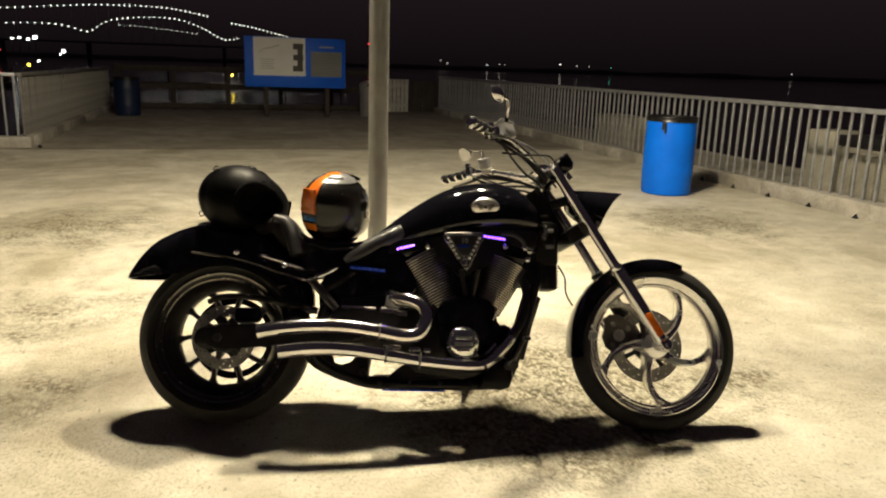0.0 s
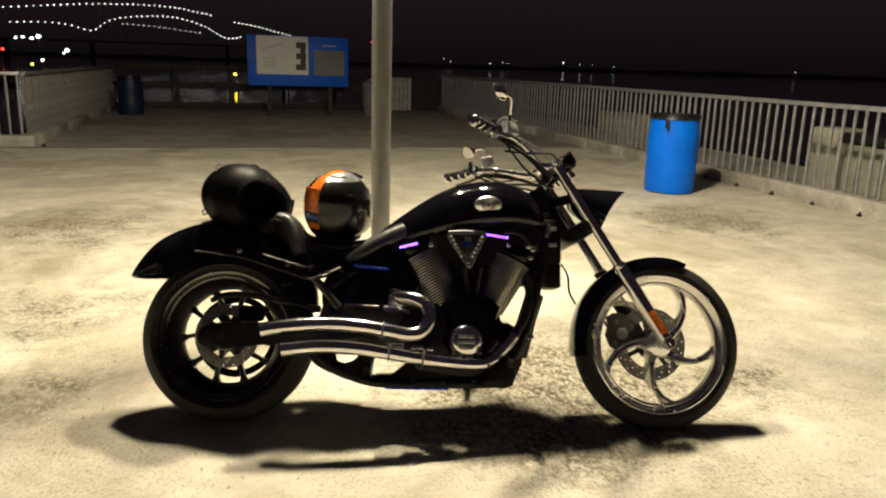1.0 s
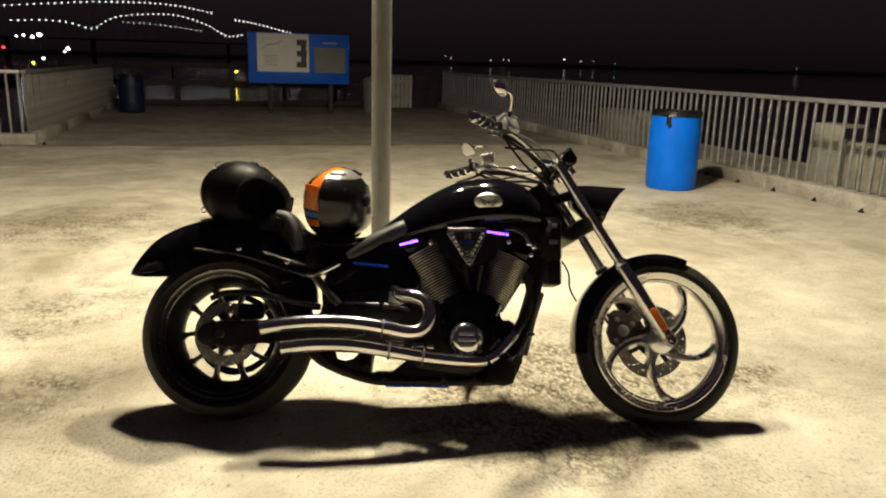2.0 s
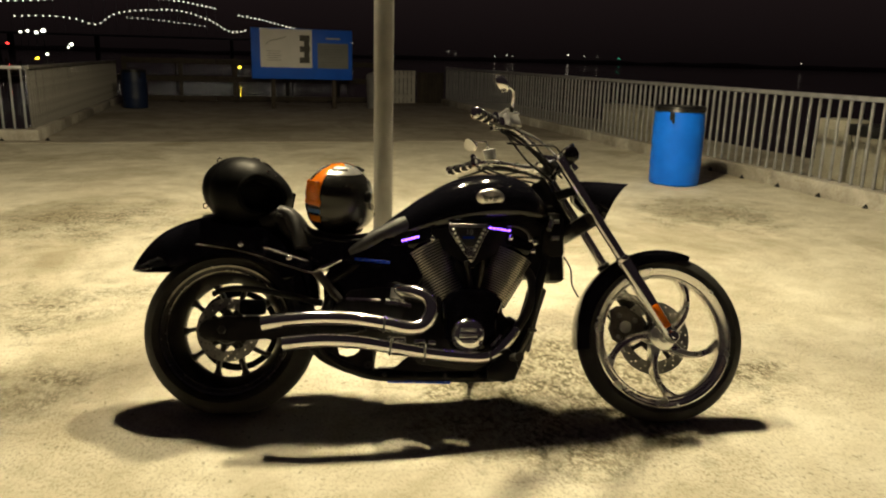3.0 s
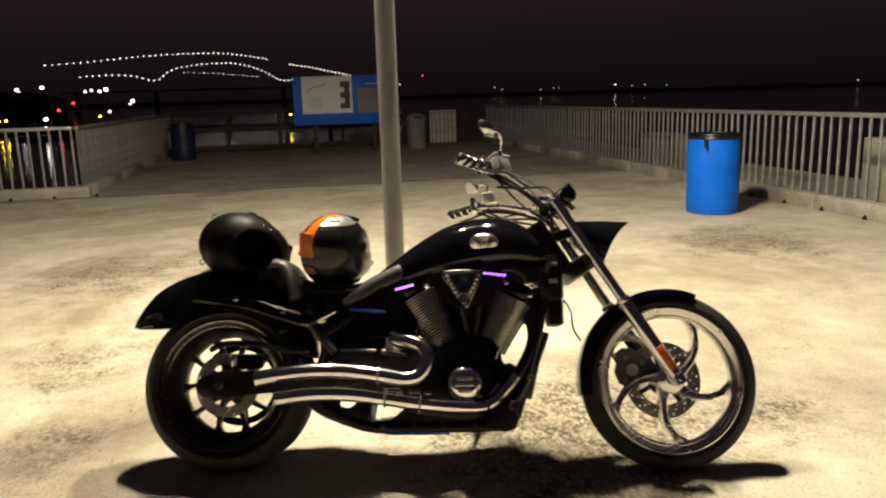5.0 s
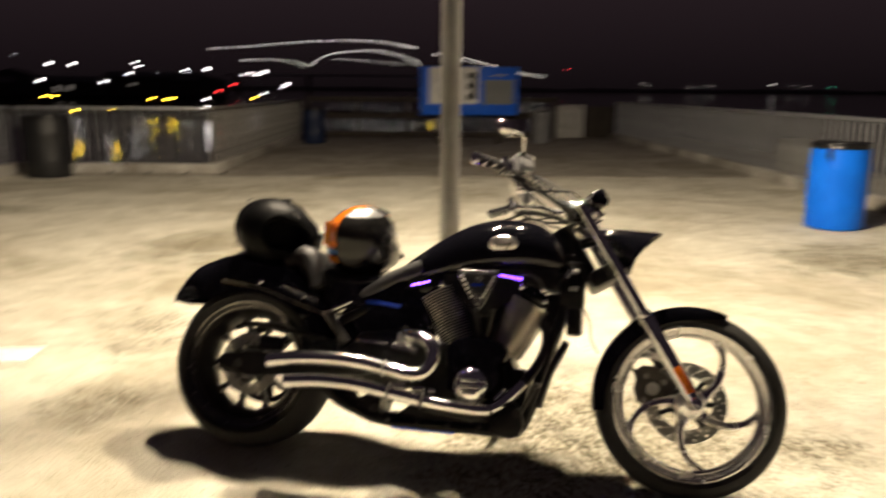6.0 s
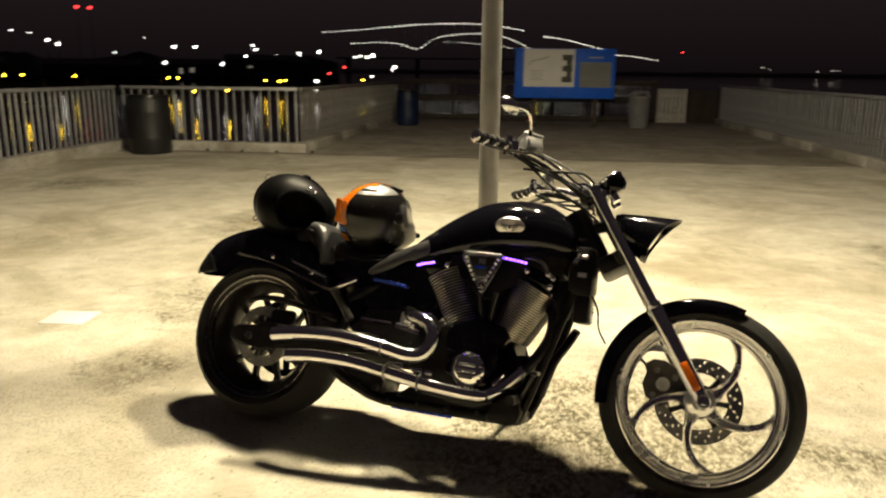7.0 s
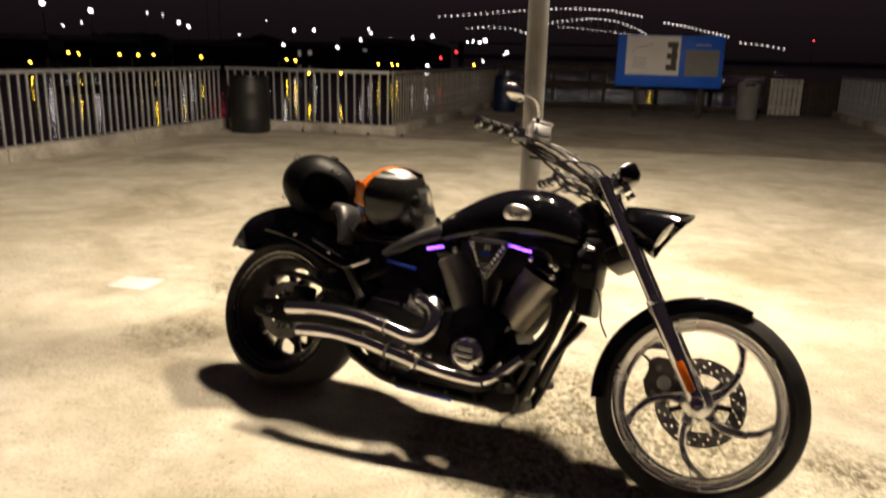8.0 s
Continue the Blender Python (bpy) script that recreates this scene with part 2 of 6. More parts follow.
M_LINER = material("dark_fabric", (0.0035, 0.0035, 0.004), 0.9, 0.0, (0.006, 0.006, 0.0065), 60, bump=0.4, bump_scale=200, spec=0.06)
# blacker copy for the seat well: its shadow is put into the colour
M_LEATHER_SHADED = material("shaded_black_leather", (0.007, 0.007, 0.008), 0.75, 0.0, (0.011, 0.011, 0.012), 40, bump=0.3, bump_scale=160, spec=0.2)
M_ORANGE = material("orange_gloss", (0.72, 0.19, 0.010), 0.24, 0.0, (0.62, 0.15, 0.008), 6, coat=0.7)
M_SILVER = material("silver_gloss", (0.50, 0.50, 0.51), 0.26, 0.6, (0.36, 0.36, 0.37), 6, coat=0.6)
M_CYAN = material("cyan_decal", (0.01, 0.14, 0.42), 0.3, 0.0, (0.01, 0.10, 0.34), 8)
M_AMBER = material("amber_reflector", (0.75, 0.17, 0.01), 0.18, 0.0, (0.62, 0.12, 0.008), 60, coat=0.6)
M_LENS = material("headlight_lens", (0.55, 0.55, 0.52), 0.12, 0.5, (0.40, 0.40, 0.38), 40, coat=0.8)
M_LEDTAPE = material("blue_led_tape", (0.006, 0.055, 0.62), 0.7, 0.0, (0.005, 0.042, 0.48), 40, spec=0.2)
M_LED_ON = glow("lit_led", (0.17, 0.05, 1.0), 16)
M_LED = material("clear_led", (0.02, 0.07, 0.40), 0.35, 0.0, (0.015, 0.05, 0.30), 60)
# darkened galvanised steel: weak lamp light at the far railing is put into the colour
M_DIM_GALV = material("dimmed_galvanised_steel", (0.26, 0.25, 0.235), 0.55, 0.5, (0.17, 0.16, 0.15), 9, rough_var=0.12, bump=0.1, bump_scale=120)
M_BOARD = material("blue_board", (0.006, 0.16, 0.95), 0.45, 0.0, (0.005, 0.13, 0.84), 2.5, rough_var=0.1)
M_PAPER = material("poster_paper", (0.95, 0.94, 0.93), 0.5, 0.0, (0.88, 0.87, 0.86), 2.0)
M_GREYPAPER = material("grey_notice", (0.27, 0.28, 0.28), 0.6, 0.0, (0.22, 0.23, 0.23), 3.0)
M_INK = material("dark_print", (0.09, 0.085, 0.08), 0.6, 0.0, (0.06, 0.06, 0.055), 9)
M_FAINTINK = material("faint_print", (0.19, 0.195, 0.195), 0.6, 0.0, (0.17, 0.175, 0.175), 9)
M_PALEINK = material("pale_print", (0.56, 0.56, 0.55), 0.6, 0.0, (0.48, 0.48, 0.47), 9)
M_WOOD = material("weathered_dark_wood", (0.055, 0.042, 0.032), 0.75, 0.0, (0.035, 0.028, 0.022), 8, bump=0.3, bump_scale=60, island=0.2)
M_WHITE = material("white_paint", (0.62, 0.61, 0.57), 0.5, 0.0, (0.48, 0.47, 0.44), 5, rough_var=0.1, island=0.06)
M_BIN = material("grey_bin_plastic", (0.26, 0.26, 0.27), 0.55, 0.0, (0.20, 0.20, 0.21), 4, rough_var=0.1)
M_WHITEMARK = material("white_marking", (0.93, 0.93, 0.92), 0.35, 0.0, (0.82, 0.82, 0.80), 14)
M_LAND = material("dark_shore", (0.020, 0.020, 0.018), 0.95, 0.0, (0.012, 0.012, 0.011), 0.02)
M_WALLS = material("dark_building_wall", (0.04, 0.036, 0.034), 0.9, 0.0, (0.03, 0.027, 0.026), 0.1, island=0.4)
M_STEEL = material("dark_bridge_steel", (0.06, 0.065, 0.07), 0.7, 0.3, (0.04, 0.045, 0.05), 0.05)
M_WHITE_LIGHT = glow("white_light", (1.0, 0.95, 0.90), 6)
M_FAINT_LIGHT = glow("faint_white_light", (1.0, 0.90, 0.78), 1.6)
M_YELLOW_LIGHT = glow("yellow_light", (1.0, 0.60, 0.03), 26)
M_RED_LIGHT = glow("red_light", (1.0, 0.04, 0.04), 5)
M_GREEN_LIGHT = glow("green_light", (0.1, 1.0, 0.55), 1.6)
M_BRIDGE_LIGHT = glow("bridge_light", (1.0, 0.93, 0.82), 3.0)
M_WINDOW = glow("lit_window", (1.0, 0.90, 0.75), 0.12)

M_WATER = bpy.data.materials.new("night_water")
M_WATER.use_nodes = True
n_, l_ = M_WATER.node_tree.nodes, M_WATER.node_tree.links
p_ = n_["Principled BSDF"]
p_.inputs["Base Color"].default_value = (0.004, 0.005, 0.006, 1)
p_.inputs["Roughness"].default_value, p_.inputs["IOR"].default_value = 0.05, 1.33
c_ = n_.new("ShaderNodeTexCoord")
w_ = n_.new("ShaderNodeTexNoise")
w_.inputs["Scale"].default_value, w_.inputs["Detail"].default_value = 0.9, 5
b_ = n_.new("ShaderNodeBump")
b_.inputs["Strength"].default_value, b_.inputs["Distance"].default_value = 1.0, 0.028
l_.new(c_.outputs["Object"], w_.inputs["Vector"])
l_.new(w_.outputs["Fac"], b_.inputs["Height"])
l_.new(b_.outputs["Normal"], p_.inputs["Normal"])


# ---- mesh helpers ----
def finish(bm, angle=35):
    bmesh.ops.recalc_face_normals(bm, faces=bm.faces)
    me = bpy.data.meshes.new("mesh")
    bm.to_mesh(me)
    bm.free()
    me.polygons.foreach_set("use_smooth", [True] * len(me.polygons))
    me.set_sharp_from_angle(angle=radians(angle))
    return me


def part(name, bm, mat, parent=None, label="", m=None, angle=35):
    me = bm if isinstance(bm, bpy.types.Mesh) else finish(bm, angle)
    if not me.materials:
        me.materials.append(mat)
    ob = new(name, me)
    if parent:
        ob.parent = parent
    if m is not None:
        ob.matrix_local = m
    if label:
        ob["label"] = label
    return ob


def root(name, m, label, category, group="", kind=""):
    ob = new(name)
    ob.empty_display_size = 0.1
    ob.matrix_world = m
    return tagged(ob, label, category, group, kind)


def box(bm, c, s, bevel=0.0, m=None, seg=2):
    mat = Matrix.LocRotScale(c, None, s)
    made = bmesh.ops.create_cube(bm, size=1.0, matrix=mat)["verts"]
    if bevel:
        edges = list({e for v in made for e in v.link_edges})
        made = bmesh.ops.bevel(bm, geom=edges, offset=bevel, segments=seg, affect="EDGES", profile=0.5)["verts"]
    if m is not None:
        bmesh.ops.transform(bm, matrix=m, verts=list(made))
    return bm


def boxes(*args, bevel=0.0):
    bm = bmesh.new()
    for c, s in args:
        box(bm, c, s, bevel)
    return bm


def curve(points, n=6, closed=False):
    """Catmull-Rom through the points."""
    P = [Vector(p) for p in points]
    out = []
    cnt = len(P)
    for i in range(cnt if closed else cnt - 1):
        if closed:
            a, b, c, d = P[i - 1], P[i], P[(i + 1) % cnt], P[(i + 2) % cnt]
        else:
            a, b, c, d = P[max(i - 1, 0)], P[i], P[i + 1], P[min(i + 2, cnt - 1)]
        for k in range(n):
            t = k / n
            out.append(0.5 * ((2 * b) + (c - a) * t + (2 * a - 5 * b + 4 * c - d) * t * t + (3 * b - a - 3 * c + d) * t ** 3))
    if not closed:
        out.append(P[-1])
    return out


def rings(bm, rows, closed_ring=True, caps=True, loop=False):
    """Skin over rows of points that all have the same count."""
    vs = [[bm.verts.new(p) for p in row] for row in rows]
    cnt = len(vs[0])
    pairs = list(zip(vs, vs[1:]))
    if loop:
        pairs.append((vs[-1], vs[0]))
    for a, b in pairs:
        for i in range(cnt if closed_ring else cnt - 1):
            j = (i + 1) % cnt
            bm.faces.new((a[i], a[j], b[j], b[i]))
    if caps and closed_ring and not loop:
        bm.faces.new(vs[0])
        bm.faces.new(list(reversed(vs[-1])))
    return bm


def tube(bm, points, r, seg=10, caps=True, flat=1.0):
    """A round bar along the points; r may be a list."""
    P = [Vector(p) for p in points]
    R = r if isinstance(r, (list, tuple)) else [r] * len(P)
    if len(R) != len(P):
        R = [R[0] + (R[-1] - R[0]) * i / (len(P) - 1) for i in range(len(P))]
    rows, side = [], None
    for i, p in enumerate(P):
        d = (P[min(i + 1, len(P) - 1)] - P[max(i - 1, 0)]).normalized()
        if side is None:
            side = d.cross(Vector((0.1, 0.3, 1))).normalized()
        side = (side - d * side.dot(d)).normalized()
        up = d.cross(side)
        rows.append([p + R[i] * (math.cos(a) * side + flat * math.sin(a) * up) for a in (2 * math.pi * k / seg for k in range(seg))])
    return rings(bm, rows, caps=caps)


def lathe(bm, profile, seg=48, m=None, close=True):
    """Turns a profile of (radius, height) about the y axis."""
    rows = []
    for k in range(seg):
        a = 2 * math.pi * k / seg
        row = [Vector((r * math.cos(a), h, r * math.sin(a))) for r, h in profile]
        rows.append([m @ q for q in row] if m is not None else row)
    rings(bm, rows, closed_ring=close, caps=False, loop=True)
    bmesh.ops.remove_doubles(bm, verts=bm.verts, dist=1e-5)
    return bm


def upright(bm, profile, seg=40, c=(0, 0, 0)):
    """Turns a profile of (radius, height) about the z axis."""
    return lathe(bm, profile, seg, Matrix.Translation(c) @ Matrix.Rotation(radians(90), 4, "X"), close=False)


def slab(bm, outline, y0, y1, bevel=0.0):
    """A plate: outline in x and z, thick from y0 to y1."""
    a = [bm.verts.new((x, y0, z)) for x, z in outline]
    b = [bm.verts.new((x, y1, z)) for x, z in outline]
    f = [bm.faces.new(a), bm.faces.new(list(reversed(b)))]
    for i in range(len(a)):
        j = (i + 1) % len(a)
        bm.faces.new((a[i], b[i], b[j], a[j]))
    if bevel:
        bmesh.ops.bevel(bm, geom=list({e for q in f for e in q.edges}), offset=bevel, segments=2, affect="EDGES", profile=0.5)
    return bm


def ball(bm, c, r, m=None, u=20, v=12):
    mat = Matrix.LocRotScale(c, None, r if isinstance(r, (tuple, Vector)) else (r, r, r))
    bmesh.ops.create_uvsphere(bm, u_segments=u, v_segments=v, radius=1.0, matrix=(m @ mat) if m is not None else mat)
    return bm


def word(text, size, m, mat, parent, name="lettering", depth=0.001):
    c = bpy.data.curves.new("text", "FONT")
    c.body, c.size, c.extrude, c.align_x, c.align_y = text, size, depth, "CENTER", "CENTER"
    tmp = bpy.data.objects.new("text", c)
    scene.collection.objects.link(tmp)
    me = bpy.data.meshes.new_from_object(tmp.evaluated_get(bpy.context.evaluated_depsgraph_get()))
    bpy.data.objects.remove(tmp)
    bpy.data.curves.remove(c)
    me.materials.clear()
    me.materials.append(mat)
    ob = new(name, me)
    ob.parent = parent
    ob.matrix_local = m
    return ob


# ---- the pier deck, water and shores ----
WEST, EAST, FAR, JOG, NECK, NEAR = -6.10, 6.10, 22.75, 12.85, -2.85, -9.0
WATER_Z = -3.0


def sheet(outline, z0, z1):
    bm = bmesh.new()
    lo = [bm.verts.new((x, y, z0)) for x, y in outline]
    hi = [bm.verts.new((x, y, z1)) for x, y in outline]
    bm.faces.new(hi)
    bm.faces.new(list(reversed(lo)))
    for i in range(len(lo)):
        j = (i + 1) % len(lo)
        bm.faces.new((lo[i], lo[j], hi[j], hi[i]))
    return bm


deck = part("pavement", sheet([(WEST - 0.3, NEAR), (8.6, NEAR), (8.6, 12.58), (WEST - 0.3, 12.58)], -0.45, 0.0), M_DECK)
tagged(deck, "pale worn concrete pier deck with gravelly blotches", "pavement", kind="structure")
far_deck = part("pavement", sheet([(WEST - 0.3, 12.60), (8.6, 12.60), (8.6, 23.4), (NECK - 0.3, 23.4), (NECK - 0.3, 13.15), (WEST - 0.3, 13.15)], -0.45, 0.012), M_FAR_DECK_DIM)
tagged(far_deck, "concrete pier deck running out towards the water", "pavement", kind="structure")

bm = bmesh.new()
bmesh.ops.create_grid(bm, x_segments=8, y_segments=8, size=4500, matrix=pose(0, 0, WATER_Z))
tagged(part("water", bm, M_WATER), "black rippled river water reflecting the lights", "water", kind="structure")


def kerb(x0, y0, x1, y1, h=0.17):
    bm = bmesh.new()
    box(bm, ((x0 + x1) / 2, (y0 + y1) / 2, h / 2 - 0.02), (abs(x1 - x0), abs(y1 - y0), h + 0.04), 0.018)
    tagged(part("trim", bm, M_KERB), "rough pale concrete kerb under the railing", "kerb", kind="structure")


def kerb_blocks(x0, x1, y0, y1, step=2.4):
    y = y0
    while y < y1 - 0.1:
        e = min(y + step, y1)
        kerb(x0, y + 0.006, x1, e - 0.006, 0.17 + random.uniform(-0.008, 0.008))
        y = e


kerb_blocks(EAST, EAST + 0.24, NEAR, 22.7)
kerb_blocks(WEST - 0.24, WEST, NEAR, JOG)
kerb_blocks(NECK - 0.24, NECK, JOG + 0.24, 22.7)
for i in range(2):
    kerb(WEST - 0.24 + 1.745 * i + 0.006, JOG, WEST - 0.24 + 1.745 * (i + 1) - 0.006, JOG + 0.24)

# small dark triangular wedges at the foot of the kerb
bm = bmesh.new()
rings(bm, [[(0, -0.036, 0), (0, 0.036, 0), (0, 0.0, 0.055)], [(-0.030, -0.034, 0), (-0.030, 0.034, 0), (-0.014, 0.0, 0.044)]])
wedge_mesh = finish(bm)
wedge_mesh.materials.append(M_BLACK)
for places in ([pose(EAST + 0.004, 4.35 + 0.66 * i, 0) for i in range(9)], [pose(-4.6 + 0.62 * i, JOG + 0.004, 0.012, 0, 0, 90) for i in range(4)]):
    for m in places:
        w = new("kerb_wedge", wedge_mesh)
        w.matrix_world = m
        tagged(w, "small dark triangular wedge at the foot of the kerb", "bracket", "kerb wedges")


def baluster_mesh(h, metal):
    bm = bmesh.new()
    box(bm, (0, 0, h / 2), (0.028, 0.028, h), 0.005, seg=1)
    me = finish(bm)
    me.materials.append(metal)
    return me


def railing(p0, p1, label, metal=M_GALV, step=0.15, z=0.165):
    """A steel guard rail from p0 to p1: flat top rail, upright bars let into the kerb."""
    a, b = Vector(p0), Vector(p1)
    length = (b - a).length
    yaw = math.degrees(math.atan2(b.y - a.y, b.x - a.x))
    r = root("railing", pose(a.x, a.y, z, 0, 0, yaw), label, "railing", "deck railings")
    bm = bmesh.new()
    box(bm, (length / 2, 0, 0.91), (length, 0.075, 0.05), 0.008)
    top = part("top_rail", bm, metal, r)
    x = 2.44
    while x < length:
        bm = bmesh.new()
        box(bm, (x, 0, 0.91), (0.012, 0.079, 0.054))
        part("joint", bm, M_POLE, top)
        x += 2.44
    count = int(length / step)
    bar = baluster_mesh(0.885, metal)
    for i in range(count + 1):
        ob = new("baluster", bar)
        ob.parent = r
        ob.matrix_local = pose(0.03 + i * (length - 0.06) / count, 0, 0, random.uniform(-0.4, 0.4), random.uniform(-0.3, 0.3), 0)
    return r


railing((EAST + 0.12, NEAR + 0.1), (EAST + 0.12, 22.6), "galvanised steel railing with upright bars on a concrete kerb")
railing((WEST - 0.12, JOG), (WEST - 0.12, NEAR + 0.1), "galvanised steel railing along the open water side")
railing((WEST - 0.05, JOG + 0.12), (NECK - 0.16, JOG + 0.12), "short galvanised steel railing across the step in the deck")
railing((NECK - 0.12, JOG + 0.16), (NECK - 0.12, 22.6), "galvanised steel railing along the narrow part of the pier, lamp falloff put into its colour", M_DIM_GALV)

# dark timber fence over the far end
fence = root("timber_fence", pose(NECK, FAR, 0.012), "dark weathered timber fence at the end of the pier", "fence")
for i in range(6):
    bm = bmesh.new()
    box(bm, (0.08 + 1.44 * i, 0, 0.60), (0.12, 0.12, 1.20), 0.01)
    part("post", bm, M_WOOD, fence)
for z, h in ((1.10, 0.14), (0.63, 0.15), (0.10, 0.15)):
    for i in range(3):
        bm = bmesh.new()
        box(bm, (0.02 + 2.42 * (i + 0.5), -0.085, z), (2.40, 0.045, h), 0.006)
        part("board", bm, M_WOOD, fence)

# white slatted panel and the dark gate beside it
panel = root("slatted_panel", pose(4.50, 23.0, 0.012), "white painted slatted timber panel standing at the pier end", "panel")
for i in range(7):
    bm = bmesh.new()
    box(bm, (0.06 + 0.125 * i, 0, 0.48), (0.108, 0.025, 0.96), 0.006)
    part("slat", bm, M_WHITE, panel)
for z in (0.2, 0.78):
    bm = bmesh.new()
    box(bm, (0.435, 0.035, z), (0.86, 0.04, 0.09), 0.005)
    part("crossbar", bm, M_WHITE, panel)
gate = root("dark_gate", pose(5.42, 23.0, 0.012), "dark closed gate between the panel and the railing", "gate")
for i in range(8):
    bm = bmesh.new()
    box(bm, (0.05 + 0.105 * i, 0, 0.46), (0.099, 0.03, 0.92), 0.005)
    part("board", bm, M_WOOD, gate)
for z in (0.18, 0.76):
    bm = bmesh.new()
    box(bm, (0.42, 0.04, z), (0.84, 0.045, 0.10), 0.005)
    part("crossbar", bm, M_WOOD, gate)


# ---- lamp post ----
post = root("lamp_post", pose(POLE.x, POLE.y, 0), "round grey painted steel lamp post with two heads", "lamp post")
bm = bmesh.new()
upright(bm, [(0.0, 0.02), (0.0525, 0.02), (0.0525, LAMP_H - 0.25), (0.045, LAMP_H + 0.12), (0.0, LAMP_H + 0.13)], 32)
part("pole", bm, M_POLE, post)
bm = bmesh.new()
box(bm, (0, 0, 0.012), (0.26, 0.26, 0.024), 0.004)
base = part("base_plate", bm, M_POLE, post)
for sx in (-1, 1):
    for sy in (-1, 1):
        bm = bmesh.new()
        upright(bm, [(0, 0.02), (0.016, 0.02), (0.016, 0.045), (0.008, 0.05), (0.008, 0.07), (0, 0.07)], 6, (0.1 * sx, 0.1 * sy, 0))
        part("bolt", bm, M_GALV, base)
for sx in (-1, 1):
    bm = bmesh.new()
    tube(bm, [(0.03 * sx, 0.02, LAMP_H + 0.02), (0.25 * sx, LAMP_OUT * 0.6, LAMP_H + 0.06), (LAMP_ARM * sx, LAMP_OUT, LAMP_H + 0.04)], 0.022, 10)
    part("arm", bm, M_POLE, post)
    bm = bmesh.new()
    for c, s in (((0, 0, 0.02), (0.34, 0.28, 0.06)), ((-0.16, 0, -0.03), (0.02, 0.28, 0.06)), ((0.16, 0, -0.03), (0.02, 0.28, 0.06)),
                 ((0, 0.13, -0.03), (0.30, 0.02, 0.06)), ((0, -0.13, -0.03), (0.30, 0.02, 0.06))):
        box(bm, Vector(c) + Vector((LAMP_ARM * sx, LAMP_OUT, LAMP_H)), s, 0.006)
    part("lamp_head", bm, M_POLE, post)


# ---- barrels ----
def barrel(name, m, shell, label, h=0.91, r=0.292, group="barrels", strap=True):
    b = root(name, m, label, "barrel", group)
    bm = bmesh.new()
    s = h / 0.91
    prof = [(0.0, 0.004), (0.255, 0.004), (0.275, 0.012), (0.283, 0.035), (0.286, 0.20), (0.291, 0.235), (0.291, 0.262), (0.287, 0.29),
            (0.290, 0.45), (0.287, 0.60), (0.291, 0.63), (0.291, 0.655), (0.285, 0.69), (0.281, 0.80), (0.276, 0.845), (0.262, 0.858), (0.0, 0.858)]
    upright(bm, [(q * r / 0.291, z * s) for q, z in prof], 48)
    part("shell", bm, shell, b)
    bm = bmesh.new()
    upright(bm, [(q * r / 0.291, z * s) for q, z in [(0.0, 0.862), (0.262, 0.862), (0.276, 0.846), (0.286, 0.846), (0.289, 0.853), (0.286, 0.862), (0.289, 0.870), (0.286, 0.880), (0.288, 0.890),
                                                    (0.284, 0.902), (0.268, 0.906), (0.260, 0.890), (0.0, 0.886)]], 48)
    part("lid", bm, M_LID, b, "ribbed black plastic lid")
    if strap:
        bm = bmesh.new()
        box(bm, (0, -r * 1.03, 0.80 * s), (0.05, 0.012, 0.09), 0.004)
        box(bm, (0.018, -r * 1.04, 0.745 * s), (0.022, 0.010, 0.05), 0.003)
        part("latch", bm, M_LID, b)
    return b


barrel("plastic_barrel", pose(4.95, 8.04, 0, 0, 0, -48), M_DRUM_BLUE, "bright blue plastic barrel with a black lid by the kerb")
barrel("plastic_barrel", pose(-2.25, 20.05, 0.012, 0, 0, 30), M_DRUM_NAVY, "dark blue plastic barrel in the dark by the far fence")
barrel("plastic_barrel", pose(-5.40, 12.44, 0, 0, 0, 20), M_DRUM_DARK, "black plastic barrel in the corner of the railing", 0.98, 0.345, strap=False)

# pale litter bin
lb = root("litter_bin", pose(3.72, 20.6, 0.012), "pale grey round litter bin with a domed lid", "litter bin")
bm = bmesh.new()
upright(bm, [(0.0, 0.0), (0.235, 0.0), (0.245, 0.02), (0.262, 0.74), (0.27, 0.76), (0.265, 0.775), (0.0, 0.775)], 36)
part("drum", bm, M_BIN, lb)
bm = bmesh.new()
upright(bm, [(0.0, 0.782), (0.272, 0.782), (0.276, 0.80), (0.262, 0.86), (0.20, 0.915), (0.10, 0.945), (0.0, 0.952)], 36)
lid = part("lid", bm, M_BIN, lb)
bm = bmesh.new()
box(bm, (0, -0.245, 0.845), (0.22, 0.05, 0.07), 0.01)
part("flap", bm, M_DRUM_DARK, lid)

# ---- notice board ----
nb = root("notice_board", pose(0.50, 20.30, 0.012), "large bright blue notice board on two timber posts", "notice board")
BW, BT, BB = 2.52, 1.97, 0.74
for x in (0.52, 2.06):
    bm = bmesh.new()
    box(bm, (x, 0.03, (BT - 0.05) / 2), (0.11, 0.11, BT - 0.05), 0.008)
    part("post", bm, M_WOOD, nb)
bm = bmesh.new()
box(bm, (BW / 2, -0.055, (BT + BB) / 2), (BW, 0.05, BT - BB), 0.012)
panel_ob = part("panel", bm, M_BOARD, nb)
bm = bmesh.new()
box(bm, (0.86, -0.084, 1.49), (1.28, 0.006, 0.93))
poster = part("poster", bm, M_PAPER, panel_ob, "white map poster")
bm = bmesh.new()
box(bm, (2.03, -0.084, 1.33), (0.78, 0.006, 0.62))
notice = part("notice", bm, M_GREYPAPER, panel_ob, "grey printed sheet")
bm = bmesh.new()
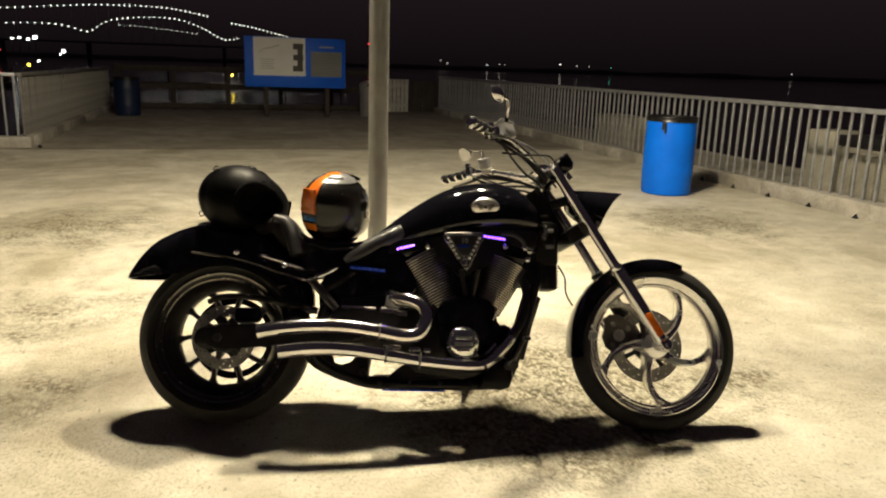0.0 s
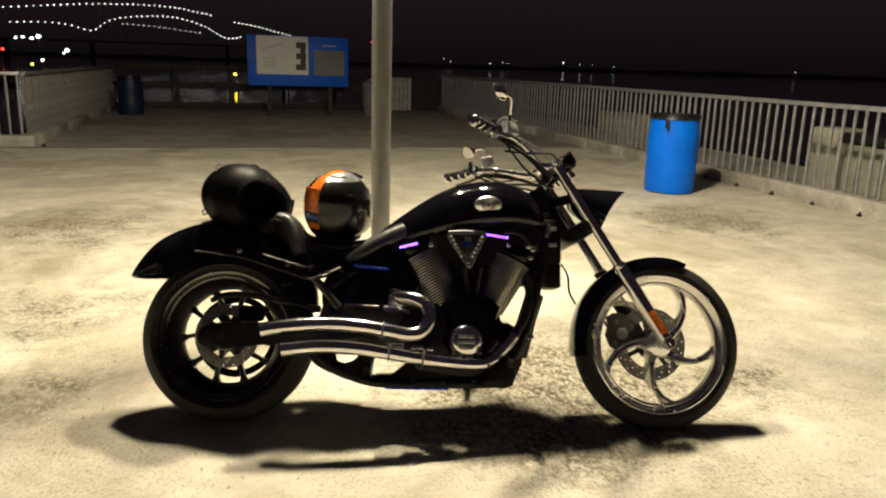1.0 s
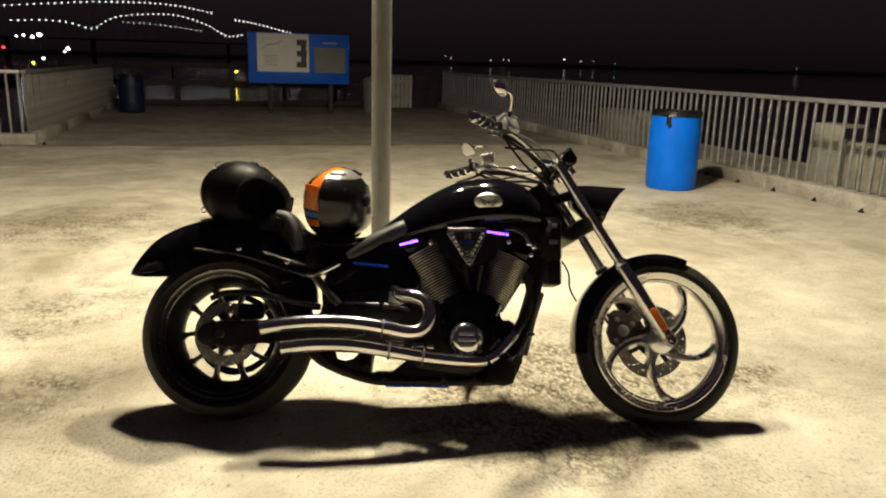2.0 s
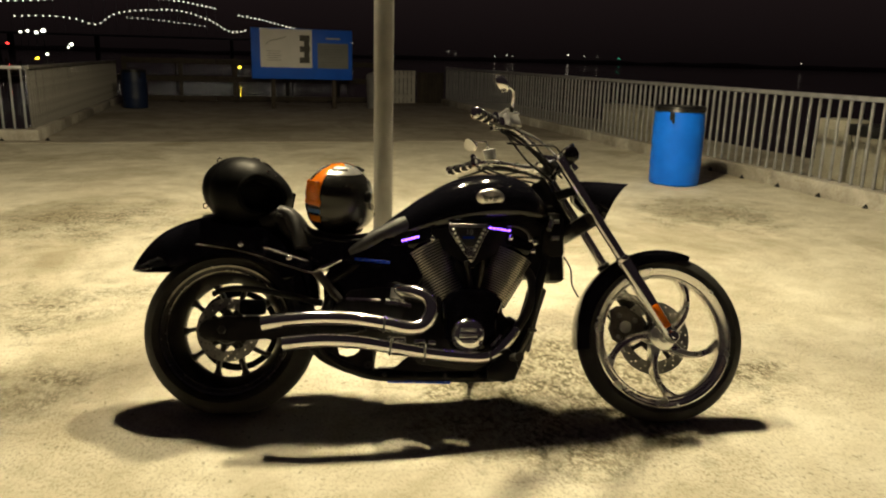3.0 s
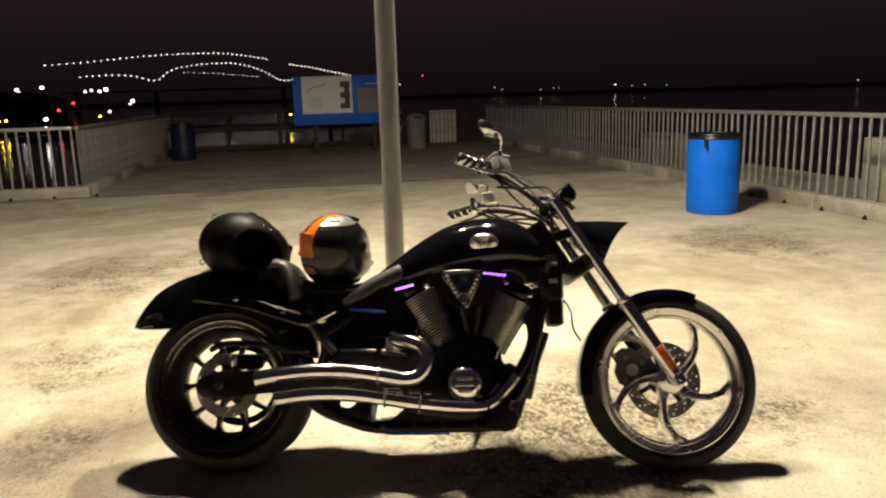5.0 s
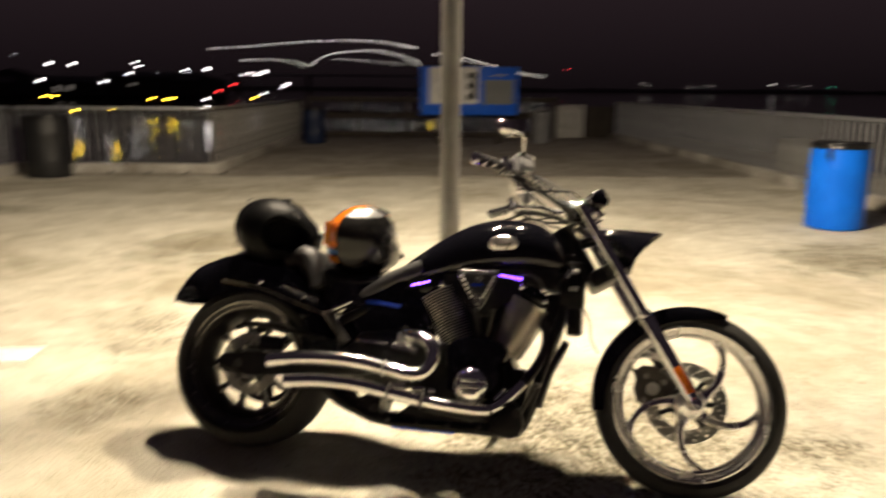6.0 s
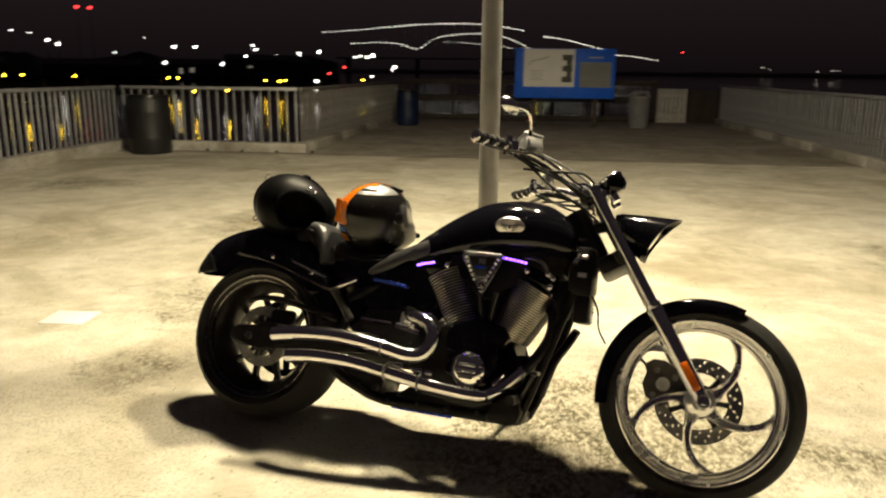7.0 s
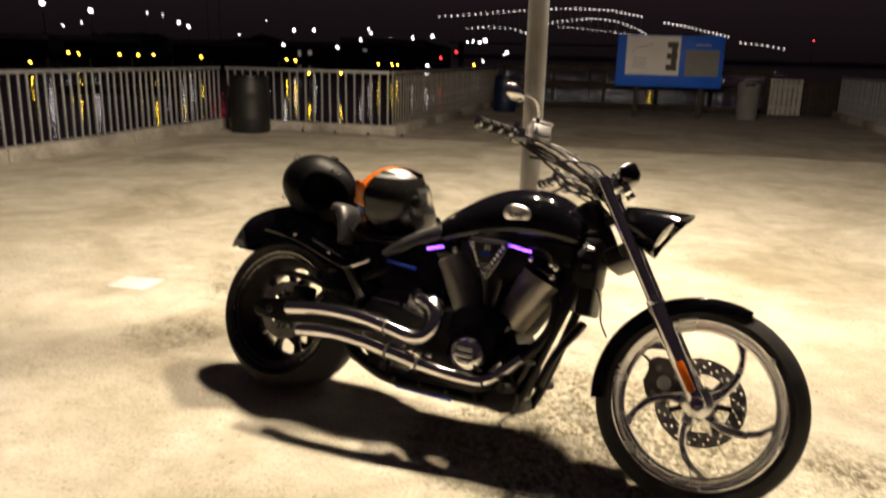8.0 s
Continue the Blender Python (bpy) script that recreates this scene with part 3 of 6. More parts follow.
for i, (dx, w) in enumerate(((0, 0.25), (0.05, 0.13), (0, 0.25), (0.05, 0.13), (-0.01, 0.25))):
    box(bm, (1.32 + dx * 0.9, -0.0885, 1.75 - 0.135 * i), (w, 0.003, 0.14))
part("printed_block", bm, M_INK, panel_ob)
bm = bmesh.new()
tube(bm, curve([(0.36, -0.088, 1.56), (0.46, -0.088, 1.66), (0.66, -0.088, 1.70), (0.86, -0.088, 1.77)], 5), [0.035, 0.05], 8, flat=0.05)
part("map_river", bm, M_PALEINK, panel_ob)
for i in range(5):
    bm = bmesh.new()
    box(bm, (0.55, -0.0885, 1.42 - 0.055 * i), (0.35 - 0.05 * (i % 2), 0.003, 0.016))
    part("text_bar", bm, M_PALEINK, panel_ob)
for i in range(8):
    bm = bmesh.new()
    box(bm, (2.03, -0.0885, 1.56 - 0.065 * i), (0.62 - 0.07 * (i % 3), 0.003, 0.012))
    part("text_bar", bm, M_FAINTINK, panel_ob)
bm = bmesh.new()
box(bm, (2.03, -0.0835, 1.755), (0.36, 0.006, 0.035))
part("heading_bar", bm, M_PALEINK, panel_ob)

# ---- pale blocks on the ledge outside the railing ----
def ledge_block(x0, x1, y0, y1, h, cap, label):
    b = root("utility_box", pose((x0 + x1) / 2, (y0 + y1) / 2, 0), label, "utility box", "utility boxes")
    bm = bmesh.new()
    box(bm, (0, 0, h / 2), (x1 - x0, y1 - y0, h), 0.012)
    part("body", bm, M_BLOCK, b)
    if cap:
        bm = bmesh.new()
        box(bm, (0, 0, h + 0.065), (x1 - x0 + 0.08, y1 - y0 + 0.08, 0.13), 0.015)
        part("cover", bm, M_DRUM_DARK, b)
        for i in range(5):
            bm = bmesh.new()
            box(bm, (-(x1 - x0) / 2 - 0.02, (i - 2) * (y1 - y0) / 5.2, h * 0.45), (0.04, 0.07, h * 0.85), 0.008)
            part("rib", bm, M_BLOCK, b)
    return b


ledge_block(7.10, 7.50, 7.82, 8.26, 0.76, False, "pale concrete pillar box outside the railing")
ledge_block(7.12, 8.10, 5.95, 7.72, 0.60, True, "pale ribbed utility box with a dark cover outside the railing")
ledge_block(7.05, 7.60, 12.7, 14.0, 0.58, False, "pale concrete box outside the railing")

# white marking on the deck
bm = bmesh.new()
box(bm, (0, 0, 0.003), (0.255, 0.225, 0.006), 0.002)
mark = part("floor_marking", bm, M_WHITEMARK)
mark.matrix_world = pose(-1.645, 4.10, 0.0, 0, 0, 3)
tagged(mark, "small flat white square on the concrete", "floor marking")

# ---- far shore ----
def bearing(az, el, dist):
    """A place at a bearing from the deck (degrees right of the pier's axis, degrees over the horizon)."""
    return Vector((dist * math.sin(radians(az)), dist * math.cos(radians(az)), 1.38 + dist * math.tan(radians(el))))


def shoreline(name, az0, az1, dist, h, label, step=0.5):
    bm = bmesh.new()
    rows = []
    n = int((az1 - az0) / step)
    for i in range(n + 1):
        az = az0 + (az1 - az0) * i / n
        top = h * (0.75 + 0.35 * noise.noise((az * 0.35, dist * 0.01, 0)) + 0.10 * noise.noise((az * 1.7, 3, 0)))
        a, b, c = bearing(az, 0, dist), bearing(az, 0, dist * 1.03), bearing(az, 0, dist * 1.12)
        rows.append([(a.x, a.y, WATER_Z - 1), (a.x, a.y, WATER_Z + 1.2), (b.x, b.y, WATER_Z + max(2, top)), (c.x, c.y, WATER_Z + max(2, top * 0.9)), (c.x, c.y, WATER_Z - 1)])
    rings(bm, rows, closed_ring=False, caps=False)
    tagged(part(name, bm, M_LAND), label, "shore", kind="structure")


shoreline("backdrop", -95, -14, 330, 11, "dark wooded river bank across the water")
shoreline("backdrop", -14, 95, 1500, 9, "dark distant river bank under the night sky")

lamp_ball = bmesh.new()
ball(lamp_ball, (0, 0, 0), 1.0, u=10, v=6)
LAMP_MESHES = {}


def shore_lamp(az, el, dist, size, mat, ground):
    p = bearing(az, el, dist)
    g = Vector((p.x, p.y, ground))
    r = root("shore_light", pose(p.x, p.y, ground), "lit lamp on a thin pole on the far bank", "street lamp", "lights on the bank")
    key = mat.name
    if key not in LAMP_MESHES:
        me = finish(lamp_ball.copy())
        me.materials.append(mat)
        LAMP_MESHES[key] = me
    h = max(0.6, p.z - ground)
    ob = new("lamp_glass", LAMP_MESHES[key])
    ob.parent = r
    ob.matrix_local = Matrix.LocRotScale((0, 0, h), None, (size, size, size * 0.8))
    bm = bmesh.new()
    tube(bm, [(0, 0, -0.5), (0, 0, h - size * 0.7)], [size * 0.25, size * 0.15], 6)
    part("mast", bm, M_STEEL, r)


# amber lamps along the floating docks, about a hundred metres off
for az, el in ((-36.8, -0.49), (-35.6, -0.54), (-34.6, -0.51), (-31.5, -0.56), (-25.6, -0.63), (-25.0, -0.64), (-19.0, -0.78), (-18.0, -0.81), (-17.6, -0.79),
               (-39.9, -0.46), (-39.3, -0.5), (-42.2, -1.12), (-12.0, -0.7)):
    shore_lamp(az, el, 150, 0.19, M_YELLOW_LIGHT, WATER_Z + 0.5)
for az, el in ((-23.7, -1.55), (-32.4, -1.42), (-21.4, -1.49), (-34.3, -1.45), (-39.1, -1.7)):
    shore_lamp(az, el, 88, 0.125, M_YELLOW_LIGHT, WATER_Z + 0.5)
shore_lamp(0.79, -1.03, 134, 0.17, M_YELLOW_LIGHT, WATER_Z + 0.5)
# white lamps on the docks, bright enough to streak the water
for az, el, dist in ((-15.3, -0.80, 122), (-15.35, -1.38, 120), (-25.7, 0.40, 125), (-21.9, 0.34, 134), (-11.4, -0.42, 168), (-20.3, 0.9, 150)):
    shore_lamp(az, el, dist, 0.26, M_WHITE_LIGHT, WATER_Z + 0.5)
# white floodlights behind them
for az, el, s in ((-35.1, 2.27, 0.6), (-34.1, 2.14, 0.5), (-33.1, 1.72, 1.2), (-32.5, 1.47, 1.3), (-29.1, 1.0, 0.6), (-27.2, 2.0, 0.35), (-25.3, 1.45, 1.2), (-23.9, 1.46, 1.2),
                  (-20.0, 1.63, 0.8), (-19.8, 1.36, 0.9), (-18.4, 0.97, 0.9), (-18.1, 0.33, 0.8), (-16.8, 1.15, 1.0), (-16.7, 0.95, 0.8),
                  (-15.35, 1.25, 1.3), (-15.2, 0.33, 0.9), (-12.8, 0.93, 0.8), (-12.4, 1.0, 0.9), (-11.9, 0.92, 1.1), (-11.5, 1.05, 1.5), (-9.9, 0.24, 1.3), (-41.4, 2.6, 1.9), (-38.6, 2.25, 1.6),
                  (-40.3, 1.25, 0.6), (-39.2, 1.5, 0.6), (-44.5, 2.9, 1.0), (-47.0, 1.2, 0.8), (-10.1, -0.2, 0.7)):
    shore_lamp(az, el, 345, s * 0.58, M_WHITE_LIGHT, WATER_Z + 4)
for az, el, s in ((-31.2, 3.85, 0.7), (-30.4, 3.84, 0.7), (-13.6, 0.2, 0.6), (10.5, 1.45, 0.9)):
    shore_lamp(az, el, 360 if az < 0 else 990, s, M_RED_LIGHT, WATER_Z + 4)
shore_lamp(-14.5, -0.24, 168, 0.30, M_RED_LIGHT, WATER_Z + 0.5)
for az, el, s in ((19.2, 0.22, 1.9), (20.1, 0.3, 1.6), (20.5, 0.27, 1.4), (24.5, 0.42, 3.2), (25.7, 0.34, 1.5), (26.6, 0.33, 1.5), (40.1, 0.21, 1.6), (15.8, 0.46, 1.6), (16.3, 0.29, 1.5)):
    shore_lamp(az, el, 1420, s * 0.55, M_FAINT_LIGHT, WATER_Z + 1)
shore_lamp(28.1, 0.27, 1420, 0.8, M_GREEN_LIGHT, WATER_Z + 1)


# low dark buildings with a few lit windows on the near bank
def building(az, dist, w, d, h, lit, label):
    c = bearing(az, 0, dist)
    b = root("waterside_building", pose(c.x, c.y, WATER_Z + 1.0, 0, 0, -az), label, "building", "waterside buildings")
    bm = bmesh.new()
    box(bm, (0, 0, h / 2), (w, d, h), 0.05)
    part("wall", bm, M_WALLS, b)
    bm = bmesh.new()
    rings(bm, [[(x, -d / 2 - 0.4, h), (x, 0, h + d * 0.18), (x, d / 2 + 0.4, h), (x, 0, h - 0.05)] for x in (-w / 2 - 0.4, w / 2 + 0.4)])
    part("roof", bm, M_STEEL, b)
    for i in range(max(3, int(w / 4))):
        x = -w / 2 + (i + 0.5) * w / max(3, int(w / 4))
        bm = bmesh.new()
        box(bm, (x + random.uniform(-1, 1), -d / 2 - 0.02, h * random.uniform(0.35, 0.62)), (random.uniform(0.5, 1.8), 0.12, random.uniform(0.7, 2.2)), 0.02)
        part("window", bm, M_WINDOW if random.random() < lit else M_VISOR, b)


for az, w, h, lit in ((-44, 30, 5, 0.2), (-38, 26, 5, 0.15), (-30.5, 34, 4.5, 0.1), (-24.3, 22, 5, 0.2), (-19.8, 24, 7, 0.5), (-16.9, 10, 6, 0.3)):
    building(az, 322, w, 12, h, lit, "low dark waterside building with a few lit windows")


# floating docks near the bank
def dock(az, dist, length, label):
    c = bearing(az, 0, dist)
    d = root("floating_dock", pose(c.x, c.y, WATER_Z, 0, 0, -az), label, "dock", "floating docks")
    bm = bmesh.new()
    box(bm, (0, 0, 0.25), (length, 2.2, 0.5), 0.05)
    part("pontoon", bm, M_WOOD, d)
    for i in range(5):
        bm = bmesh.new()
        upright(bm, [(0, -0.4), (0.16, -0.4), (0.16, 2.4), (0.0, 2.5)], 8, (length * (i / 4 - 0.5) * 0.95, 1.2, 0))
        part("mooring_post", bm, M_WOOD, d)


dock(-36, 150, 29, "dark floating dock with mooring piles")
dock(-22, 150, 46, "dark floating dock with mooring piles")
dock(-36.5, 88, 12, "dark floating dock nearer the pier")
dock(-15, 121, 9, "short dark floating dock under white lamps")
dock(0.5, 135, 40, "dark floating dock behind the pier end")

# ---- the bridge ----
BD = 1000.0
bridge = root("bridge", pose(0, 0, 0), "long steel truss bridge outlined with white lights", "bridge")
UPPER = [(-15.0, 2.66), (-12.6, 2.83), (-10.0, 3.10), (-8.0, 3.27), (-6.2, 3.34), (-4.6, 3.36), (-3.1, 3.29), (-1.7, 3.08), (-0.6, 2.88)]
LOWER = [(-13.0, 1.88), (-11.0, 1.98), (-9.6, 1.87), (-8.3, 1.56), (-7.5, 2.07), (-6.6, 2.42), (-4.8, 2.64), (-2.9, 2.63), (-1.1, 2.12), (0.3, 1.40), (1.5, 1.55)]
THIRD = [(0.9, 2.50), (2.4, 2.26), (3.7, 1.96), (5.2, 1.62)]
DECK_STRING = [(-6.4, 2.08), (-5.2, 2.04), (-3.6, 1.92), (-1.4, 1.68)]
FOURTH = [(6.0, 1.24), (7.6, 1.08), (9.0, 0.85)]


def chord(table, first, last):
    pts = curve([(a, e, 0) for a, e in table], 60)
    out = []
    run = 0.0
    out.append(pts[0])
    for p, q in zip(pts, pts[1:]):
        run += (q - p).length
        along = (q.x - table[0][0]) / (table[-1][0] - table[0][0])
        if run >= first + (last - first) * along:
            out.append(q)
            run = 0.0
    return [Vector((BD * math.tan(radians(p.x)), BD, 1.38 + BD / math.cos(radians(p.x)) * math.tan(radians(p.y)))) for p in out]


bm = bmesh.new()
ball(bm, (0, 0, 0), 0.74, u=8, v=6)
bulb = finish(bm)
bulb.materials.append(M_BRIDGE_LIGHT)
strings = [chord(*row) for row in ((UPPER, 0.43, 0.27), (LOWER, 0.40, 0.26), (THIRD, 0.26, 0.26), (FOURTH, 0.34, 0.34), (DECK_STRING, 0.33, 0.30))]
for pts in strings:
    bm = bmesh.new()
    tube(bm, pts, 0.7, 5)
    part("chord", bm, M_STEEL, bridge)
    size = 0.6 if pts is strings[-1] else 1.0
    for q in pts:
        ob = new("bulb", bulb)
        ob.parent = bridge
        ob.matrix_local = pose(q.x, q.y - 2.2, q.z) @ Matrix.Scale(size, 4)
bm = bmesh.new()
box(bm, (-90, BD + 8, 17), (330, 12, 2.0))
part("roadway", bm, M_STEEL, bridge)
for x in (-148, 6, -240):
    bm = bmesh.new()
    box(bm, (x, BD + 8, 6), (4, 14, 20), 0.5)
    part("pier", bm, M_LAND, bridge)
for q in strings[0][::2] + strings[1][1::3]:
    bm = bmesh.new()
    tube(bm, [(q.x, q.y, q.z), (q.x, q.y + 3, 17)], 0.16, 4)
    part("hanger", bm, M_STEEL, bridge)

# ---- the motorcycle: x forwards, y to its left, z up, standing on its side stand ----
BIKE = pose(0.553, 2.847, 0.008, -20.5, 0, -13.2)
bike = root("motorcycle", BIKE, "gloss black cruiser motorcycle with chrome pipes leaning on its side stand", "motorcycle")
RA = Vector((-0.704, 0, 0.328))
FA = Vector((0.988, 0, 0.316))
RR, FR = 0.330, 0.336
STEER = 4.0
HEAD = Vector((0.640, 0, 0.870))
AXIS = Vector((-0.545, 0, 0.839))
FT, FB = Vector((0.566, 0, 1.000)), Vector((0.992, 0, 0.316))
fd = (FB - FT).normalized()
ACROSS = Vector((0, 1, 0)).cross(fd)
ALONG = Matrix(((ACROSS.x, 0, fd.x, 0), (ACROSS.y, 1, fd.y, 0), (ACROSS.z, 0, fd.z, 0), (0, 0, 0, 1)))
TURNED = Matrix.Translation(HEAD + Vector((0, -0.018, 0))) @ Matrix.Rotation(radians(STEER), 4, AXIS) @ Matrix.Translation(-HEAD)
TURNED_WHEEL = Matrix.Translation(HEAD + Vector((0, -0.030, 0))) @ Matrix.Rotation(radians(STEER - 0.8), 4, AXIS) @ Matrix.Translation(-HEAD)


def tyre(bm, c, r, half, bead, m=None):
    """A tyre about the y axis with rounded tread and sidewalls."""
    prof = []
    for k in range(13):
        a = math.pi * k / 12
        y = -half * math.cos(a)
        prof.append((r - (r - bead) * 0.62 * (abs(math.cos(a)) ** 2.6), y))
    prof = [(bead, -half * 0.60), (bead + (r - bead) * 0.10, -half * 0.80)] + prof + [(bead + (r - bead) * 0.10, half * 0.80), (bead, half * 0.60)]
    lathe(bm, prof, 72, (m or Matrix()) @ Matrix.Translation(c))
    return bm


def curved_spoke(bm, c, r0, r1, sweep, w0, w1, y0, y1, turn, m=None, steps=9):
    """One flat-faced spoke that bends round as it goes out from hub to rim."""
    rows = []
    for k in range(steps + 1):
        t = k / steps
        r = r0 + (r1 - r0) * t
        a = turn + sweep * (t ** 1.6)
        da = sweep * 1.6 * (t ** 0.6) / (r1 - r0)
        d = Vector((math.cos(a) - r * da * math.sin(a), 0, math.sin(a) + r * da * math.cos(a))).normalized()
        side = Vector((-d.z, 0, d.x)).lerp(Vector((-math.sin(a), 0, math.cos(a))), t ** 2).normalized()
        w = w0 + (w1 - w0) * t + 0.026 * (max(0, t - 0.78) / 0.22) ** 2 + 0.014 * max(0, 0.18 - t) / 0.18
        p = c + Vector((r * math.cos(a), 0, r * math.sin(a)))
        ya, yb = y0 * (1 - t) + y1 * t, -(y0 * (1 - t) + y1 * t)
        row = [p + side * w + Vector((0, ya * 0.7, 0)), p + side * w * 0.55 + Vector((0, ya, 0)), p - side * w * 0.55 + Vector((0, ya, 0)), p - side * w + Vector((0, ya * 0.7, 0)),
               p - side * w + Vector((0, yb * 0.7, 0)), p - side * w * 0.55 + Vector((0, yb, 0)), p + side * w * 0.55 + Vector((0, yb, 0)), p + side * w + Vector((0, yb * 0.7, 0))]
        rows.append([m @ q for q in row] if m is not None else row)
    rings(bm, rows)
    return bm


def disc(parent, c, y, r, m=None, holes=36):
    """A drilled brake disc: ring of rotor with real holes, carrier with arms."""
    base = (m or Matrix()) @ Matrix.Translation(c)
    bm = bmesh.new()
    inner = r * 0.66
    n = holes * 3
    rad = [inner + (r - inner) * q for q in (0.0, 0.12, 0.26, 0.40, 0.54, 0.70, 0.84, 1.0)]
    for y_ in (y, y + 0.005):
        vs = [[bm.verts.new((q * math.cos(2 * math.pi * k / n), y_, q * math.sin(2 * math.pi * k / n))) for q in rad] for k in range(n)]
        for k in range(n):
            for j in range(7):
                if j in (1, 3, 5) and (k + j) % 6 == 0:
                    continue
                a, b = vs[k], vs[(k + 1) % n]
                bm.faces.new((a[j], b[j], b[j + 1], a[j + 1]))
    bm.verts.ensure_lookup_table()
    edges = [e for e in bm.edges if e.is_boundary]
    bmesh.ops.bridge_loops(bm, edges=[e for e in edges if abs((e.verts[0].co.x ** 2 + e.verts[0].co.z ** 2) ** 0.5 - r) < 1e-4 and abs((e.verts[1].co.x ** 2 + e.verts[1].co.z ** 2) ** 0.5 - r) < 1e-4])
    bmesh.ops.transform(bm, matrix=base, verts=bm.verts)
    rotor = part("brake_disc", bm, M_DISC, parent, "drilled steel brake disc")
    bm = bmesh.new()
    lathe(bm, [(0.035, y - 0.004), (0.06, y - 0.004), (0.06, y + 0.008), (0.035, y + 0.008)], 28, base)
    part("carrier", bm, M_DARK_ALU, rotor)
    for k in range(7):
        bm = bmesh.new()
        box(bm, (0, 0, 0), (inner - 0.045, 0.008, 0.018), 0.002, base @ Matrix.Translation((0, y, 0)) @ Matrix.Rotation(-2 * math.pi * k / 7, 4, "Y") @ Matrix.Translation((0.05 + (inner - 0.045) / 2, 0.002, 0)))
        part("carrier_arm", bm, M_DARK_ALU, rotor)
    return rotor


# rear wheel
rw = part("rear_wheel", tyre(bmesh.new(), RA, RR, 0.122, 0.238), M_RUBBER, bike, "wide black rear tyre on a dark cast wheel")
bm = bmesh.new()
lathe(bm, [(0.240, -0.106), (0.245, -0.100), (0.238, -0.092), (0.226, -0.088), (0.206, -0.05), (0.194, -0.02), (0.194, 0.02), (0.206, 0.05), (0.226, 0.088), (0.240, 0.100), (0.240, 0.106),
           (0.220, 0.104), (0.208, 0.088), (0.184, 0.03), (0.182, 0.0), (0.184, -0.03), (0.208, -0.082), (0.216, -0.092), (0.222, -0.090), (0.226, -0.100)], 72, Matrix.Translation(RA))
part("rim", bm, M_RIM_DARK, rw, "dark rim")
bm = bmesh.new()
lathe(bm, [(0.246, -0.116), (0.250, -0.112), (0.247, -0.106), (0.240, -0.106), (0.238, -0.112)], 72, Matrix.Translation(RA))
part("rim_lip", bm, M_LIP, rw, "grey rim lip")
bm = bmesh.new()
lathe(bm, [(0.226, -0.104), (0.230, -0.100), (0.227, -0.095), (0.222, -0.096), (0.221, -0.101)], 72, Matrix.Translation(RA))
part("inner_lip", bm, M_LIP, rw)
bm = bmesh.new()
lathe(bm, [(0.02, -0.09), (0.05, -0.09), (0.056, -0.075), (0.056, 0.075), (0.05, 0.09), (0.02, 0.09)], 32, Matrix.Translation(RA))
part("hub", bm, M_DARK_ALU, rw)
for k in range(5):
    for s in (-1, 1):
        bm = bmesh.new()
        curved_spoke(bm, RA, 0.05, 0.194, 0.10 * s + 0.06, 0.0095, 0.0075, -0.024, -0.018, 2 * math.pi * k / 5 + 0.30 + 0.24 * s)
        part("spoke", bm, M_DARK_ALU, rw)
disc(rw, RA, -0.066, 0.122)

# rear brake caliper, axle plate and swinging arm on the near side
bm = bmesh.new()
box(bm, (-0.610, -0.085, 0.415), (0.10, 0.05, 0.06), 0.016, None)
part("rear_caliper", bm, M_BLACK, bike)
bm = bmesh.new()
slab(bm, [(-0.795, 0.325), (-0.787, 0.350), (-0.765, 0.366), (-0.66, 0.376), (-0.52, 0.382), (-0.20, 0.40), (-0.16, 0.36), (-0.20, 0.32), (-0.50, 0.300), (-0.66, 0.286), (-0.765, 0.288), (-0.787, 0.302)], -0.172, -0.128, 0.014)
slab(bm, [(-0.78, 0.312), (-0.78, 0.350), (-0.52, 0.372), (-0.20, 0.40), (-0.16, 0.36), (-0.20, 0.32), (-0.50, 0.300)], 0.150, 0.180, 0.008)
box(bm, (-0.20, 0, 0.36), (0.07, 0.34, 0.07), 0.02)
part("swingarm", bm, M_BLACK, bike)
bm = bmesh.new()
lathe(bm, [(0.0, -0.176), (0.014, -0.176), (0.018, -0.172), (0.018, -0.158), (0.0, -0.158)], 6, Matrix.Translation(RA))
part("axle_nut", bm, M_DARK_ALU, bike)

bm = bmesh.new()
tube(bm, curve([(-0.755, -0.118, 0.462), (-0.700, -0.124, 0.482), (-0.600, -0.130, 0.482), (-0.480, -0.134, 0.462), (-0.340, -0.138, 0.432)], 6), [0.011, 0.013], 10)
part("brake_stay", bm, M_BLACK, bike)

# drive belt and pulley on the far side
bm = bmesh.new()
lathe(bm, [(0.138, 0.120), (0.162, 0.120), (0.162, 0.150), (0.138, 0.150)], 48, Matrix.Translation(RA))
pul = part("rear_pulley", bm, M_BLACK, bike)
for k in range(5):
    bm = bmesh.new()
    box(bm, (0, 0, 0), (0.105, 0.016, 0.026), 0.004, Matrix.Translation(RA) @ Matrix.Rotation(2 * math.pi * k / 5 + 0.2, 4, "Y") @ Matrix.Translation((0.088, 0.134, 0)))
    part("pulley_arm", bm, M_BLACK, pul)
bm = bmesh.new()
loop = []
FP = Vector((-0.14, 0, 0.345))
for k in range(17):
    a = math.pi / 2 + math.pi * k / 16
    loop.append(RA + Vector((0.166 * math.cos(a), 0, 0.166 * math.sin(a))))
for k in range(9):
    a = -math.pi / 2 + math.pi * k / 8
    loop.append(FP + Vector((0.062 * math.cos(a), 0, 0.062 * math.sin(a))))
rings(bm, [[p + Vector((0, 0.121, 0)), p + Vector((0, 0.149, 0)), p * 0.985 + Vector((-0.006, 0.149, 0.005)), p * 0.985 + Vector((-0.006, 0.121, 0.005))] for p in loop], caps=False, loop=True)
